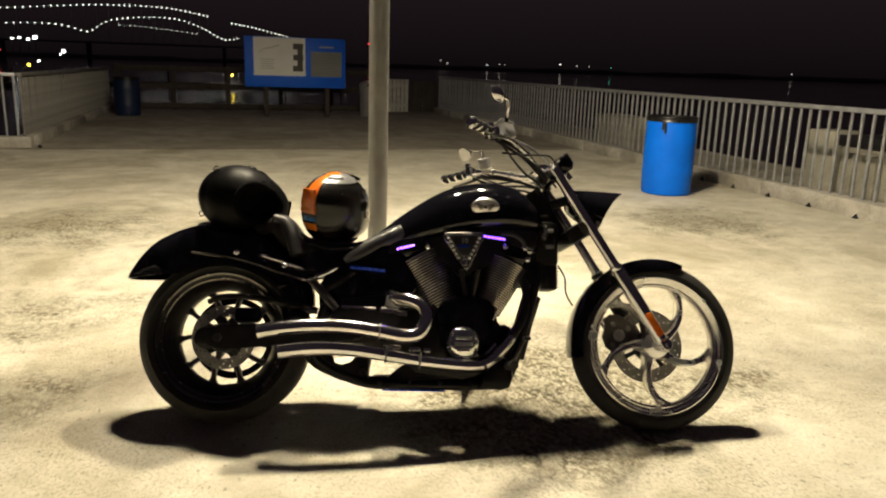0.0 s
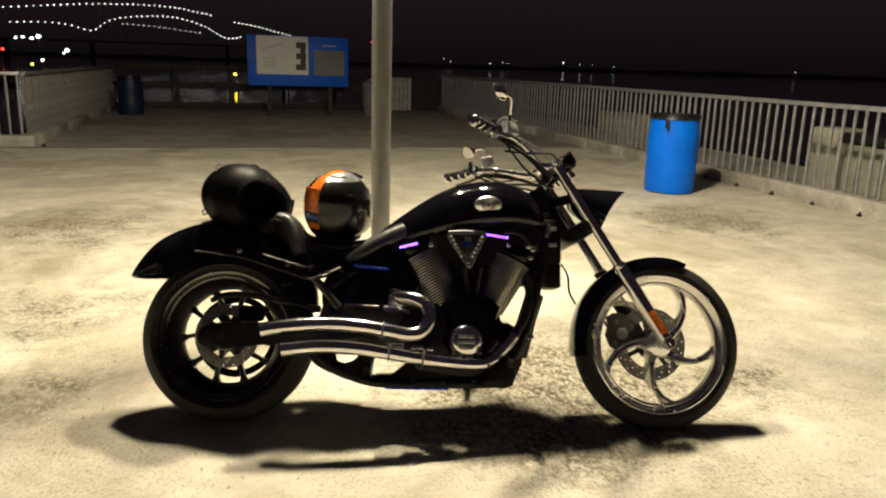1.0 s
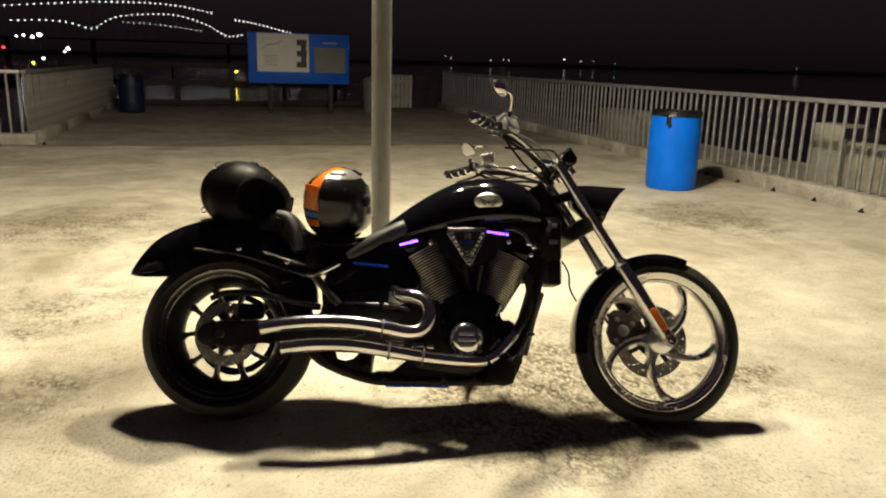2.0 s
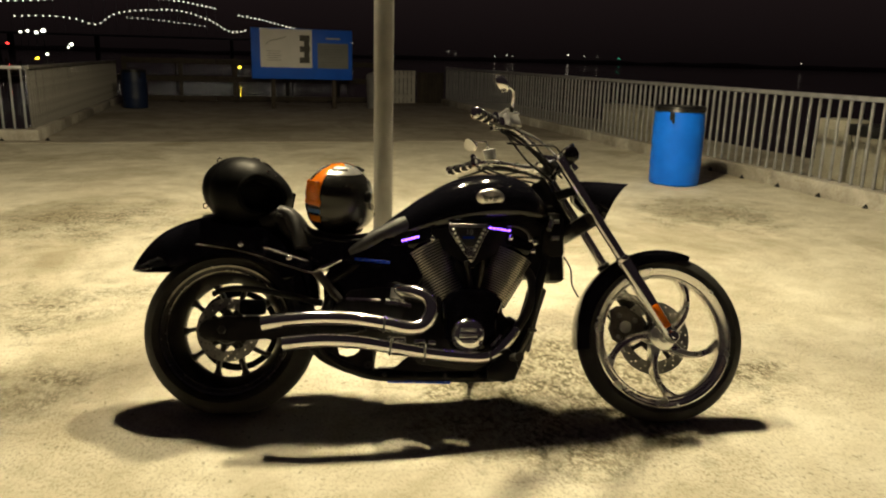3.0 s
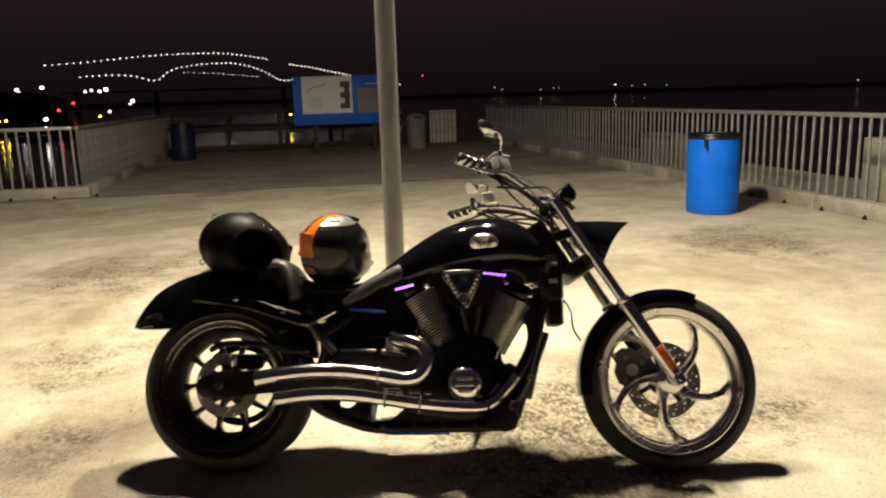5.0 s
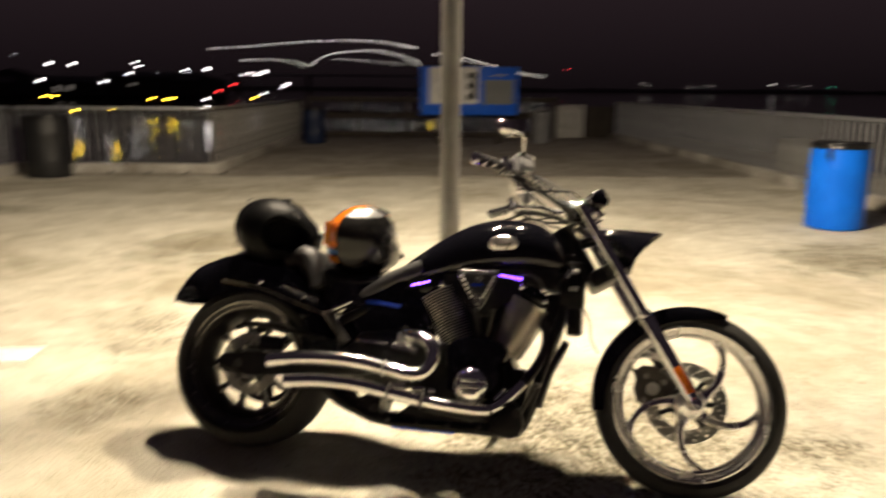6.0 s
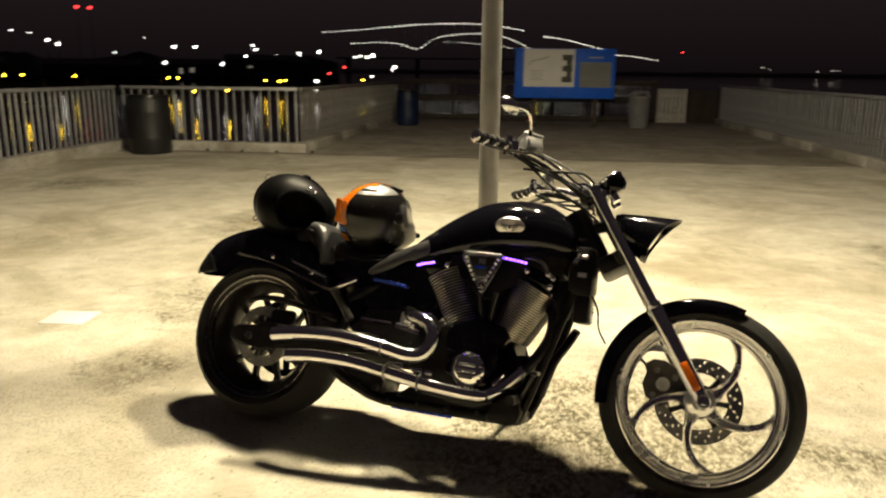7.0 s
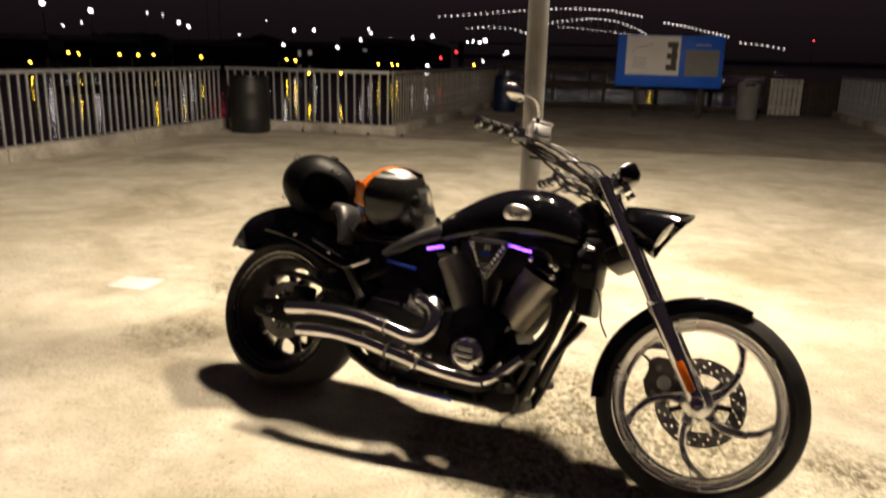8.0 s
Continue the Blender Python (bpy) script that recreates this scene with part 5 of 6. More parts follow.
box(bm, (0.13, 0, 0.164), (0.53, 0.19, 0.046), 0.012)
belly = part("belly_plate", bm, M_BLACK, bike)
for k in range(5):
    bm = bmesh.new()
    lathe(bm, [(0.0, -0.126), (0.007, -0.126), (0.009, -0.122), (0.009, -0.112), (0.0, -0.112)], 10, Matrix.Translation((-0.10 + 0.115 * k, 0, 0.166 + 0.004 * (k % 2))))
    part("bolt", bm, M_DARK_ALU, belly)
bm = bmesh.new()
slab(bm, [(-0.075, 0.182), (-0.020, 0.228), (0.05, 0.262), (0.12, 0.262), (0.22, 0.240), (0.30, 0.226), (0.31, 0.180), (0.0, 0.176)], -0.118, -0.090, 0.005)
part("side_plate", bm, M_BLACK, belly)
bm = bmesh.new()
slab(bm, [(0.285, 0.150), (0.285, 0.190), (0.322, 0.226), (0.366, 0.272), (0.395, 0.244), (0.408, 0.190), (0.394, 0.152), (0.36, 0.140)], -0.150, -0.104, 0.010)
part("peg_bracket", bm, M_BLACK, bike)
bm = bmesh.new()
tube(bm, [(0.385, -0.14, 0.235), (0.392, -0.27, 0.240)], 0.017, 12)
part("foot_peg", bm, M_RUBBER, bike)
bm = bmesh.new()
tube(bm, curve([(0.375, -0.13, 0.20), (0.412, -0.16, 0.262), (0.446, -0.18, 0.330)], 5), 0.009, 8)
box(bm, (0.452, -0.195, 0.338), (0.026, 0.055, 0.014), 0.005)
part("brake_pedal", bm, M_DARK_ALU, bike)
bm = bmesh.new()
tube(bm, [(0.325, -0.155, 0.262), (0.372, -0.160, 0.312)], 0.010, 10)
tube(bm, [(0.300, -0.160, 0.276), (0.338, -0.165, 0.318)], 0.0075, 10)
part("brake_cylinder", bm, M_CHROME, bike)
bm = bmesh.new()
tube(bm, [(0.385, 0.14, 0.235), (0.392, 0.27, 0.240)], 0.017, 12)
part("foot_peg", bm, M_RUBBER, bike)
# oil cooler and regulator box on the front tubes
bm = bmesh.new()
box(bm, (0.566, -0.018, 0.580), (0.056, 0.13, 0.100), 0.010, None)
cooler = part("oil_cooler", bm, M_BLACK, bike)
for i in range(7):
    bm = bmesh.new()
    box(bm, (0.596, -0.018, 0.542 + 0.0125 * i), (0.008, 0.11, 0.004))
    part("cooler_fin", bm, M_DARK_ALU, cooler)
bm = bmesh.new()
box(bm, (0.553, -0.02, 0.712), (0.098, 0.13, 0.19), 0.028)
part("coil_cover", bm, M_BLACK, bike)
for z in (0.765, 0.70):
    bm = bmesh.new()
    tube(bm, [(0.545, -0.095, z), (0.575, -0.095, z)], 0.009, 8)
    part("hose_clip", bm, M_ALU, bike)
bm = bmesh.new()
tube(bm, curve([(0.60, -0.06, 0.63), (0.625, -0.07, 0.58), (0.632, -0.06, 0.52), (0.66, -0.05, 0.47)], 6), 0.0035, 6)
part("brake_line", bm, M_RUBBER, bike)
bm = bmesh.new()
slab(bm, [(0.450, 0.545), (0.505, 0.540), (0.528, 0.60), (0.540, 0.68), (0.47, 0.68), (0.455, 0.60)], -0.075, 0.075, 0.012)
part("regulator", bm, M_BLACK, bike)
bm = bmesh.new()
box(bm, (-0.172, 0, 0.205), (0.050, 0.20, 0.085), 0.016)
part("lower_mount", bm, M_BLACK, bike)
bm = bmesh.new()
slab(bm, [(0.295, 0.190), (0.295, 0.350), (0.330, 0.384), (0.385, 0.392), (0.420, 0.372), (0.405, 0.280), (0.385, 0.195)], -0.075, 0.075, 0.012)
part("front_mount", bm, M_BLACK, bike)
CRADLE = [(-0.400, 0.285), (-0.385, 0.246), (-0.350, 0.216), (-0.310, 0.196), (-0.250, 0.170), (-0.150, 0.150), (-0.145, 0.215), (-0.138, 0.258), (-0.190, 0.268),
          (-0.215, 0.226), (-0.262, 0.214), (-0.298, 0.224), (-0.312, 0.262), (-0.300, 0.300), (-0.36, 0.330)]
for y0 in (0.066, -0.100):
    bm = bmesh.new()
    slab(bm, CRADLE, y0, y0 + 0.034, 0.010)
    skid = part("shock_cradle", bm, M_BLACK, bike)
for x, z in ((-0.165, 0.200), (-0.235, 0.192)):
    bm = bmesh.new()
    lathe(bm, [(0.004, -0.112), (0.012, -0.112), (0.015, -0.108), (0.015, -0.098), (0.004, -0.098)], 16, Matrix.Translation((x, 0, z)))
    part("pivot_bolt", bm, M_DARK_ALU, skid)
# side stand
bm = bmesh.new()
tube(bm, [(0.22, 0.11, 0.15), (0.245, 0.22, 0.120), (0.26, 0.315, 0.122)], 0.012, 8)
box(bm, (0.265, 0.32, 0.118), (0.06, 0.04, 0.012), 0.004)
part("side_stand", bm, M_BLACK, bike)
# led strips
for a, b, y in (((-0.090, 0.139), (0.150, 0.137), -0.108), ((-0.222, 0.604), (-0.087, 0.590), -0.128), ((-0.045, 0.672), (0.025, 0.690), -0.150), ((0.290, 0.728), (0.375, 0.716), -0.160)):
    bm = bmesh.new()
    ang = math.atan2(b[1] - a[1], b[0] - a[0])
    ln = math.hypot(b[0] - a[0], b[1] - a[1])
    box(bm, ((a[0] + b[0]) / 2, y, (a[1] + b[1]) / 2), (ln, 0.006, 0.011), 0.002, None, 1)
    mid = Vector(((a[0] + b[0]) / 2, y, (a[1] + b[1]) / 2))
    bmesh.ops.transform(bm, matrix=Matrix.Translation(mid) @ Matrix.Rotation(-ang, 4, "Y") @ Matrix.Translation(-mid), verts=bm.verts)
    strip = part("led_strip", bm, M_BLACK if a[1] > 0.65 else M_LEDTAPE, bike, "led strip, switched off" if a[1] < 0.65 else "led strip with lit blue-violet leds")
    for k in range(6):
        t = (k + 0.5) / 6
        bm = bmesh.new()
        ball(bm, (a[0] + (b[0] - a[0]) * t, y - 0.004, a[1] + (b[1] - a[1]) * t), 0.0042, u=8, v=6)
        part("led", bm, M_LED if a[1] < 0.65 else M_LED_ON, strip)

# ---- steered parts ----
def turned(bm):
    bmesh.ops.transform(bm, matrix=TURNED, verts=bm.verts)
    return bm


def wheel_turned(bm):
    bmesh.ops.transform(bm, matrix=TURNED_WHEEL, verts=bm.verts)
    return bm


def lowered(bm):
    bmesh.ops.transform(bm, matrix=Matrix.Translation((0, 0, -0.028)), verts=bm.verts)
    return bm


fw = part("front_wheel", wheel_turned(tyre(bmesh.new(), FA, FR, 0.050, 0.266)), M_RUBBER, bike, "narrow black front tyre on a bright spoked wheel")
bm = bmesh.new()
lathe(bm, [(0.270, -0.050), (0.275, -0.047), (0.276, -0.042), (0.272, -0.038), (0.262, -0.036), (0.254, -0.024), (0.250, -0.012), (0.250, 0.012), (0.256, 0.026), (0.270, 0.040), (0.272, 0.046),
           (0.262, 0.046), (0.246, 0.028), (0.236, 0.010), (0.234, -0.010), (0.234, -0.026), (0.237, -0.032), (0.242, -0.034), (0.247, -0.031), (0.252, -0.034), (0.260, -0.042), (0.265, -0.048)], 96, Matrix.Translation(FA))
part("rim", wheel_turned(bm), M_RIM, fw, "polished aluminium rim")
bm = bmesh.new()
lathe(bm, [(0.012, -0.060), (0.024, -0.060), (0.030, -0.054), (0.044, -0.050), (0.050, -0.044), (0.050, -0.034), (0.040, -0.028), (0.036, 0.03), (0.040, 0.046), (0.034, 0.052), (0.012, 0.052)], 40, Matrix.Translation(FA))
part("hub", wheel_turned(bm), M_ALU, fw)
for k in range(5):
    bm = bmesh.new()
    curved_spoke(bm, FA, 0.034, 0.252, 0.66, 0.0165, 0.0105, -0.034, -0.024, 2 * math.pi * k / 5 + 0.54)
    part("spoke", wheel_turned(bm), M_RIM, fw)
disc(fw, FA, 0.062, 0.148, TURNED_WHEEL)
bm = bmesh.new()
slab(bm, [(0.835, 0.330), (0.830, 0.400), (0.850, 0.445), (0.885, 0.460), (0.905, 0.430), (0.895, 0.390), (0.890, 0.345), (0.865, 0.315)], 0.045, 0.095, 0.010)
cal = part("front_caliper", turned(lowered(bm)), M_DARK_ALU, bike)
bm = bmesh.new()
slab(bm, [(0.812, 0.335), (0.795, 0.380), (0.812, 0.420), (0.800, 0.450), (0.830, 0.470), (0.870, 0.468), (0.915, 0.440), (0.950, 0.405), (0.935, 0.355), (0.900, 0.330), (0.860, 0.308)], 0.034, 0.046, 0.003)
part("bracket", turned(lowered(bm)), M_CAST, cal, "dark metal caliper bracket")
for x, z, q in ((0.866, 0.385, 0.024), (0.905, 0.412, 0.011), (0.842, 0.430, 0.010), (0.835, 0.345, 0.009)):
    bm = bmesh.new()
    lathe(bm, [(0.0, 0.030), (q * 0.8, 0.030), (q, 0.033), (q, 0.040), (0.0, 0.040)], 20, Matrix.Translation((x, 0, z)))
    part("piston_cover", turned(lowered(bm)), M_ALU if q > 0.02 else M_DISC, cal)
bm = bmesh.new()
tube(bm, curve([(0.815, 0.07, 0.415), (0.80, 0.08, 0.45), (0.77, 0.08, 0.47)], 4), 0.005, 6)
part("banjo_bolt", turned(lowered(bm)), M_BLACK, cal)

# front fender
rows = []
for i in range(33):
    t = i / 32
    a = radians(189 - 120 * t)
    r = FR + 0.008
    half = 0.058 if t < 0.93 else 0.058 - 0.02 * (t - 0.93) / 0.07
    deep = 0.058 * (0.75 + 0.25 * math.sin(math.pi * t)) if t < 0.9 else 0.058 * (0.80 - 0.45 * (t - 0.9) / 0.1)
    row = []
    for k in range(13):
        b = math.pi * k / 12
        y = -half * math.copysign(abs(math.cos(b)) ** 0.36, math.cos(b))
        rr = r + 0.004 - deep * (1 - math.sin(b) ** 0.6)
        row.append(FA + Vector((rr * math.cos(a), y, rr * math.sin(a))))
    rows.append(row)
bm = bmesh.new()
rings(bm, rows, closed_ring=False, caps=False)
bmesh.ops.recalc_face_normals(bm, faces=bm.faces)
bmesh.ops.solidify(bm, geom=bm.faces[:], thickness=0.004)
part("front_fender", wheel_turned(bm), M_PAINT, bike, "gloss black front fender", angle=60)

for sgn in (-1, 1):
    y = Vector((0, 0.116 * sgn, 0))
    bm = bmesh.new()
    tube(bm, [FT + y, FT + y + fd * 0.48], 0.0205, 20)
    leg = part("fork_tube", turned(bm), M_FORK, bike, "chrome fork tube")
    bm = bmesh.new()
    tube(bm, [FT + y + fd * q for q in (0.446, 0.450, 0.462, 0.466, 0.474, 0.60, 0.72, 0.775, 0.815, 0.832)], [0.021, 0.0275, 0.0275, 0.0255, 0.0275, 0.0285, 0.0275, 0.026, 0.025, 0.012], 24)
    part("fork_slider", turned(bm), M_FORK if sgn < 0 else M_BLACK, leg)
    bm = bmesh.new()
    tube(bm, [FT + y - fd * 0.015, FT + y - fd * 0.005, FT + y + fd * 0.01], [0.014, 0.022, 0.022], 18)
    part("fork_cap", turned(bm), M_CHROME, leg)
    bm = bmesh.new()
    mid = FT + y + fd * 0.716 + Vector((0, 0.030 * sgn, 0))
    box(bm, (0, 0, 0), (0.026, 0.014, 0.100), 0.005, Matrix.Translation(mid) @ ALONG)
    part("reflector", turned(bm), M_AMBER, leg, "amber side reflector")
bm = bmesh.new()
lathe(bm, [(0.0, -0.158), (0.008, -0.158), (0.010, -0.152), (0.019, -0.152), (0.023, -0.147), (0.024, -0.132), (0.012, -0.13), (0.012, 0.13), (0.024, 0.136), (0.022, 0.152), (0.0, 0.158)], 20, Matrix.Translation(FB))
part("front_axle", turned(bm), M_CHROME, bike)
# yokes
for s, th, w in ((0.030, 0.028, 0.056), (0.258, 0.052, 0.058)):
    bm = bmesh.new()
    c = FT + fd * s + Vector((-0.012, 0, -0.008))
    box(bm, (0, 0, 0), (w, 0.262, th), 0.014, Matrix.Translation(c) @ ALONG)
    part("yoke", turned(bm), M_PAINT if s < 0.1 else M_RUBBER, bike)
bm = bmesh.new()
box(bm, (0, 0, 0), (0.105, 0.240, 0.064), 0.018, Matrix.Translation(FT + fd * 0.262 + ACROSS * 0.052) @ ALONG)
part("yoke_skirt", turned(bm), M_BLACK, bike)
bm = bmesh.new()
tube(bm, [HEAD - fd * 0.09 + Vector((-0.096, 0, -0.014)), HEAD + fd * 0.135 + Vector((-0.096, 0, -0.014))], [0.048, 0.044], 16)
part("steering_head", bm, M_BLACK, bike)

# headlight cowl: a shell that widens forwards to a raked mouth
rows = []
for i in range(13):
    t = i / 12
    cx = 0.648 + 0.170 * t
    cz = 0.896 - 0.042 * t
    ry = 0.048 + 0.044 * t ** 0.75
    rz = 0.044 + 0.040 * t ** 0.7
    row = []
    for k in range(32):
        a = 2 * math.pi * k / 32
        up = math.sin(a)
        x = cx + (0.054 * t) * up * (1 if up < 0.75 else 1.0 + 0.48 * (up - 0.75)) - 0.024 * t * t * (1 - up * up)
        row.append(Vector((x, ry * math.cos(a), cz + rz * up )))
    rows.append(row)
bm = bmesh.new()
rings(bm, rows, caps=False)
bm.faces.new(bm.verts[:32])
bmesh.ops.recalc_face_normals(bm, faces=bm.faces)
bmesh.ops.solidify(bm, geom=bm.faces[:], thickness=0.004)
cowl = part("headlight_cowl", turned(bm), M_PAINT, bike, "pointed gloss black headlight cowl", angle=60)
bm = bmesh.new()
rings(bm, [[Vector((0.772 + 0.040 * math.sin(a) * r + b, r * 0.078 * math.cos(a), 0.860 + r * 0.074 * math.sin(a))) for a in (2 * math.pi * k / 32 for k in range(32))] for r, b in ((1.0, 0.0), (0.8, 0.014), (0.45, 0.022), (0.05, 0.025))])
part("headlight", turned(bm), M_LENS, cowl, "clear headlight lens")
bm = bmesh.new()
tube(bm, [(0.655, 0, 0.905), (0.575, 0, 0.880)], 0.020, 12)
part("headlight_mount", turned(bm), M_BLACK, bike)

# gauge pod
bm = bmesh.new()
gm = Matrix.Translation((0.624, -0.012, 1.046)) @ Matrix.Rotation(radians(-38), 4, "Y") @ Matrix.Rotation(radians(90), 4, "X")
lathe(bm, [(0.0, -0.040), (0.030, -0.038), (0.046, -0.022), (0.050, 0.0), (0.050, 0.024), (0.045, 0.030), (0.0, 0.030)], 32, gm)
gauge = part("speedometer", turned(bm), M_PAINT, bike, "black speedometer pod")
bm = bmesh.new()
lathe(bm, [(0.043, 0.031), (0.049, 0.029), (0.052, 0.024), (0.050, 0.018), (0.047, 0.020)], 32, gm)
part("bezel", turned(bm), M_CHROME, gauge)
bm = bmesh.new()
box(bm, (0.590, 0, 0.995), (0.05, 0.16, 0.035), 0.012)
part("bar_clamp", turned(bm), M_CHROME, bike)
bm = bmesh.new()
box(bm, (0.545, -0.02, 0.985), (0.06, 0.10, 0.05), 0.014)
part("switch_box", turned(bm), M_BLACK, bike)
bm = bmesh.new()
tube(bm, [(0.63, -0.05, 1.0), (0.648, -0.05, 0.978)], 0.017, 12)
part("clamp_bolt", turned(bm), M_CHROME, bike)
bm = bmesh.new()
tube(bm, [(0.63, 0.05, 1.0), (0.648, 0.05, 0.978)], 0.017, 12)
part("clamp_bolt", turned(bm), M_CHROME, bike)

# risers that carry the bar
for y in (-0.048, 0.048):
    bm = bmesh.new()
    tube(bm, curve([(0.588, y, 0.985), (0.572, y, 1.010), (0.545, y, 1.022), (0.520, y, 1.016)], 5), [0.019, 0.016], 12)
    riser = part("riser", turned(bm), M_CHROME, bike)
    bm = bmesh.new()
    tube(bm, [(0.522, y - 0.020, 1.010), (0.522, y + 0.020, 1.010)], 0.024, 14)
    part("bar_clamp", turned(bm), M_CHROME, riser)


# handlebar with its controls, one side mirrored to the other
def side_of(sgn, p):
    return Vector((p[0], p[1] * -sgn, p[2]))


for sgn in (-1, 1):
    S = lambda *p: side_of(sgn, p)
    bm = bmesh.new()
    tube(bm, curve([S(0.530, 0.0, 1.004), S(0.522, -0.050, 1.008), S(0.488, -0.105, 1.020), S(0.432, -0.168, 1.048), S(0.362, -0.236, 1.073), S(0.300, -0.282, 1.080), S(0.205, -0.396, 1.078)], 6), 0.0125, 12)
    bar = part("handlebar", turned(bm), M_CHROME, bike, "chrome pulled-back handlebar")
    g0, g1 = S(0.282, -0.304, 1.081), S(0.196, -0.406, 1.078)
    gd = (g1 - g0).normalized()
    bm = bmesh.new()
    tube(bm, [g0, g1], 0.0165, 16)
    grip = part("grip", turned(bm), M_RUBBER, bar, "ribbed black and chrome grip")
    for i in range(6):
        q = g0.lerp(g1, (i + 0.6) / 6.4)
        bm = bmesh.new()
        tube(bm, [q, q + gd * 0.003, q + gd * 0.011, q + gd * 0.014], [0.0170, 0.0205, 0.0205, 0.0170], 16)
        part("grip_ring", turned(bm), M_RUBBER if i % 2 else M_CHROME, grip)
    bm = bmesh.new()
    tube(bm, [g1, g1 + gd * 0.004, g1 + gd * 0.014, g1 + gd * 0.020], [0.017, 0.0225, 0.0225, 0.014], 16)
    part("grip_end", turned(bm), M_CHROME, grip)
    along = Matrix.Translation(S(0.292, -0.288, 1.082)) @ Matrix.Rotation(math.atan2(gd.y, gd.x), 4, "Z")
    bm = bmesh.new()
    box(bm, (0, 0, 0), (0.034, 0.046, 0.050), 0.012, along)
    part("switchgear", turned(bm), M_CHROME, bar)
    for dx, dz in ((0.010, -0.016), (-0.008, 0.010)):
        bm = bmesh.new()
        box(bm, (dx, 0.026 * sgn, dz), (0.012, 0.010, 0.012), 0.003, along)
        part("switch", turned(bm), M_BLACK, bar)
    bm = bmesh.new()
    upright(bm, [(0, 0), (0.011, 0), (0.014, 0.010), (0.010, 0.022), (0, 0.026)], 14, S(0.280, -0.290, 1.102))
    part("switch_knob", turned(bm), M_CHROME, bar)
    tank_m = Matrix.Translation(S(0.346, -0.232, 1.112)) @ Matrix.Rotation(radians(38 * -sgn), 4, "Z") @ Matrix.Rotation(radians(20 * sgn), 4, "X")
    bm = bmesh.new()
    k = 1.0 if sgn < 0 else 0.66
    box(bm, (0, 0, -0.004), (0.072 * k, 0.050 * k, 0.058 * k), 0.010 * k, tank_m)
    res = part("fluid_reservoir", turned(bm), M_SATIN, bar, "square satin chrome fluid reservoir")
    bm = bmesh.new()
    box(bm, (0, 0, -0.004 + 0.033 * k), (0.078 * k, 0.056 * k, 0.010), 0.004, tank_m)
    part("reservoir_lid", turned(bm), M_SATIN, res)
    bm = bmesh.new()
    tube(bm, curve([S(0.352, -0.258, 1.078), S(0.335, -0.298, 1.064), S(0.290, -0.352, 1.052), S(0.232, -0.420, 1.046)], 5), [0.010, 0.007], 8, flat=0.6)
    part("lever", turned(bm), M_DARK_ALU, bar)
    bm = bmesh.new()
    tube(bm, [S(0.344, -0.266, 1.136), S(0.344, -0.274, 1.152)], 0.007, 10)
    part("stem_nut", turned(bm), M_BLACK, bar)
    bm = bmesh.new()
    tube(bm, curve([S(0.344, -0.274, 1.152), S(0.345, -0.298, 1.180), S(0.338, -0.328, 1.197), S(0.316, -0.354, 1.202), S(0.300, -0.368, 1.200)], 6), [0.0052, 0.0044], 10)
    stem = part("mirror_stem", turned(bm), M_CHROME, bar)
    bm = bmesh.new()
    mm = Matrix.Translation(S(0.284, -0.386, 1.196)) @ Matrix.Rotation(radians(32 * sgn), 4, "Z") @ Matrix.Rotation(radians(-18), 4, "Y") @ Matrix.Rotation(radians(24 * sgn), 4, "X")
    rows = []
    for k in range(24):
        a = 2 * math.pi * k / 24
        w = 0.041 * math.cos(a)
        h = 0.027 * math.sin(a) * (1.0 + 0.30 * math.cos(a) * sgn)
        rows.append((w, h))
    rings(bm, [[mm @ Vector((d, w * s, h * s)) for w, h in rows] for d, s in ((-0.006, 0.94), (-0.004, 1.0), (0.004, 0.99), (0.016, 0.75), (0.024, 0.35), (0.026, 0.04))])
    mh = part("mirror_housing", turned(bm), M_CHROME, stem, "chrome teardrop mirror")
    for q in ((0.447, -0.155, 1.042), (0.385, -0.215, 1.066)):
        bm = bmesh.new()
        ball(bm, S(*q), (0.017, 0.014, 0.017), u=12, v=8)
        part("hose_clip", turned(bm), M_CHROME, bar)
    # cables from the controls to the yoke
    for pts, mt, rad in (([S(0.372, -0.232, 1.084), S(0.447, -0.200, 1.062), S(0.530, -0.130, 1.030), S(0.600, -0.06, 0.985)], M_GALV, 0.0042),
                         ([S(0.318, -0.272, 1.062), S(0.400, -0.205, 1.046), S(0.480, -0.120, 1.004), S(0.560, -0.05, 0.960)], M_RUBBER, 0.0045),
                         ([S(0.318, -0.268, 1.056), S(0.420, -0.180, 1.028), S(0.500, -0.100, 0.990), S(0.570, -0.04, 0.940)], M_RUBBER, 0.0048),
                         ([S(0.331, -0.248, 1.021), S(0.400, -0.230, 1.022), S(0.480, -0.205, 1.030), S(0.538, -0.170, 1.034), S(0.590, -0.09, 1.000)], M_RUBBER, 0.0040),
                         ([S(0.300, -0.282, 1.058), S(0.360, -0.262, 1.030), S(0.430, -0.220, 1.010), S(0.520, -0.120, 0.985), S(0.590, -0.05, 0.945)], M_RUBBER, 0.0052),
                         ([S(0.330, -0.250, 1.052), S(0.430, -0.140, 0.985), S(0.520, -0.07, 0.945), S(0.590, -0.03, 0.900)], M_RUBBER, 0.0048)):
        bm = bmesh.new()
        tube(bm, curve(pts, 6), rad, 6)
        part("cable", turned(bm), mt, bar)

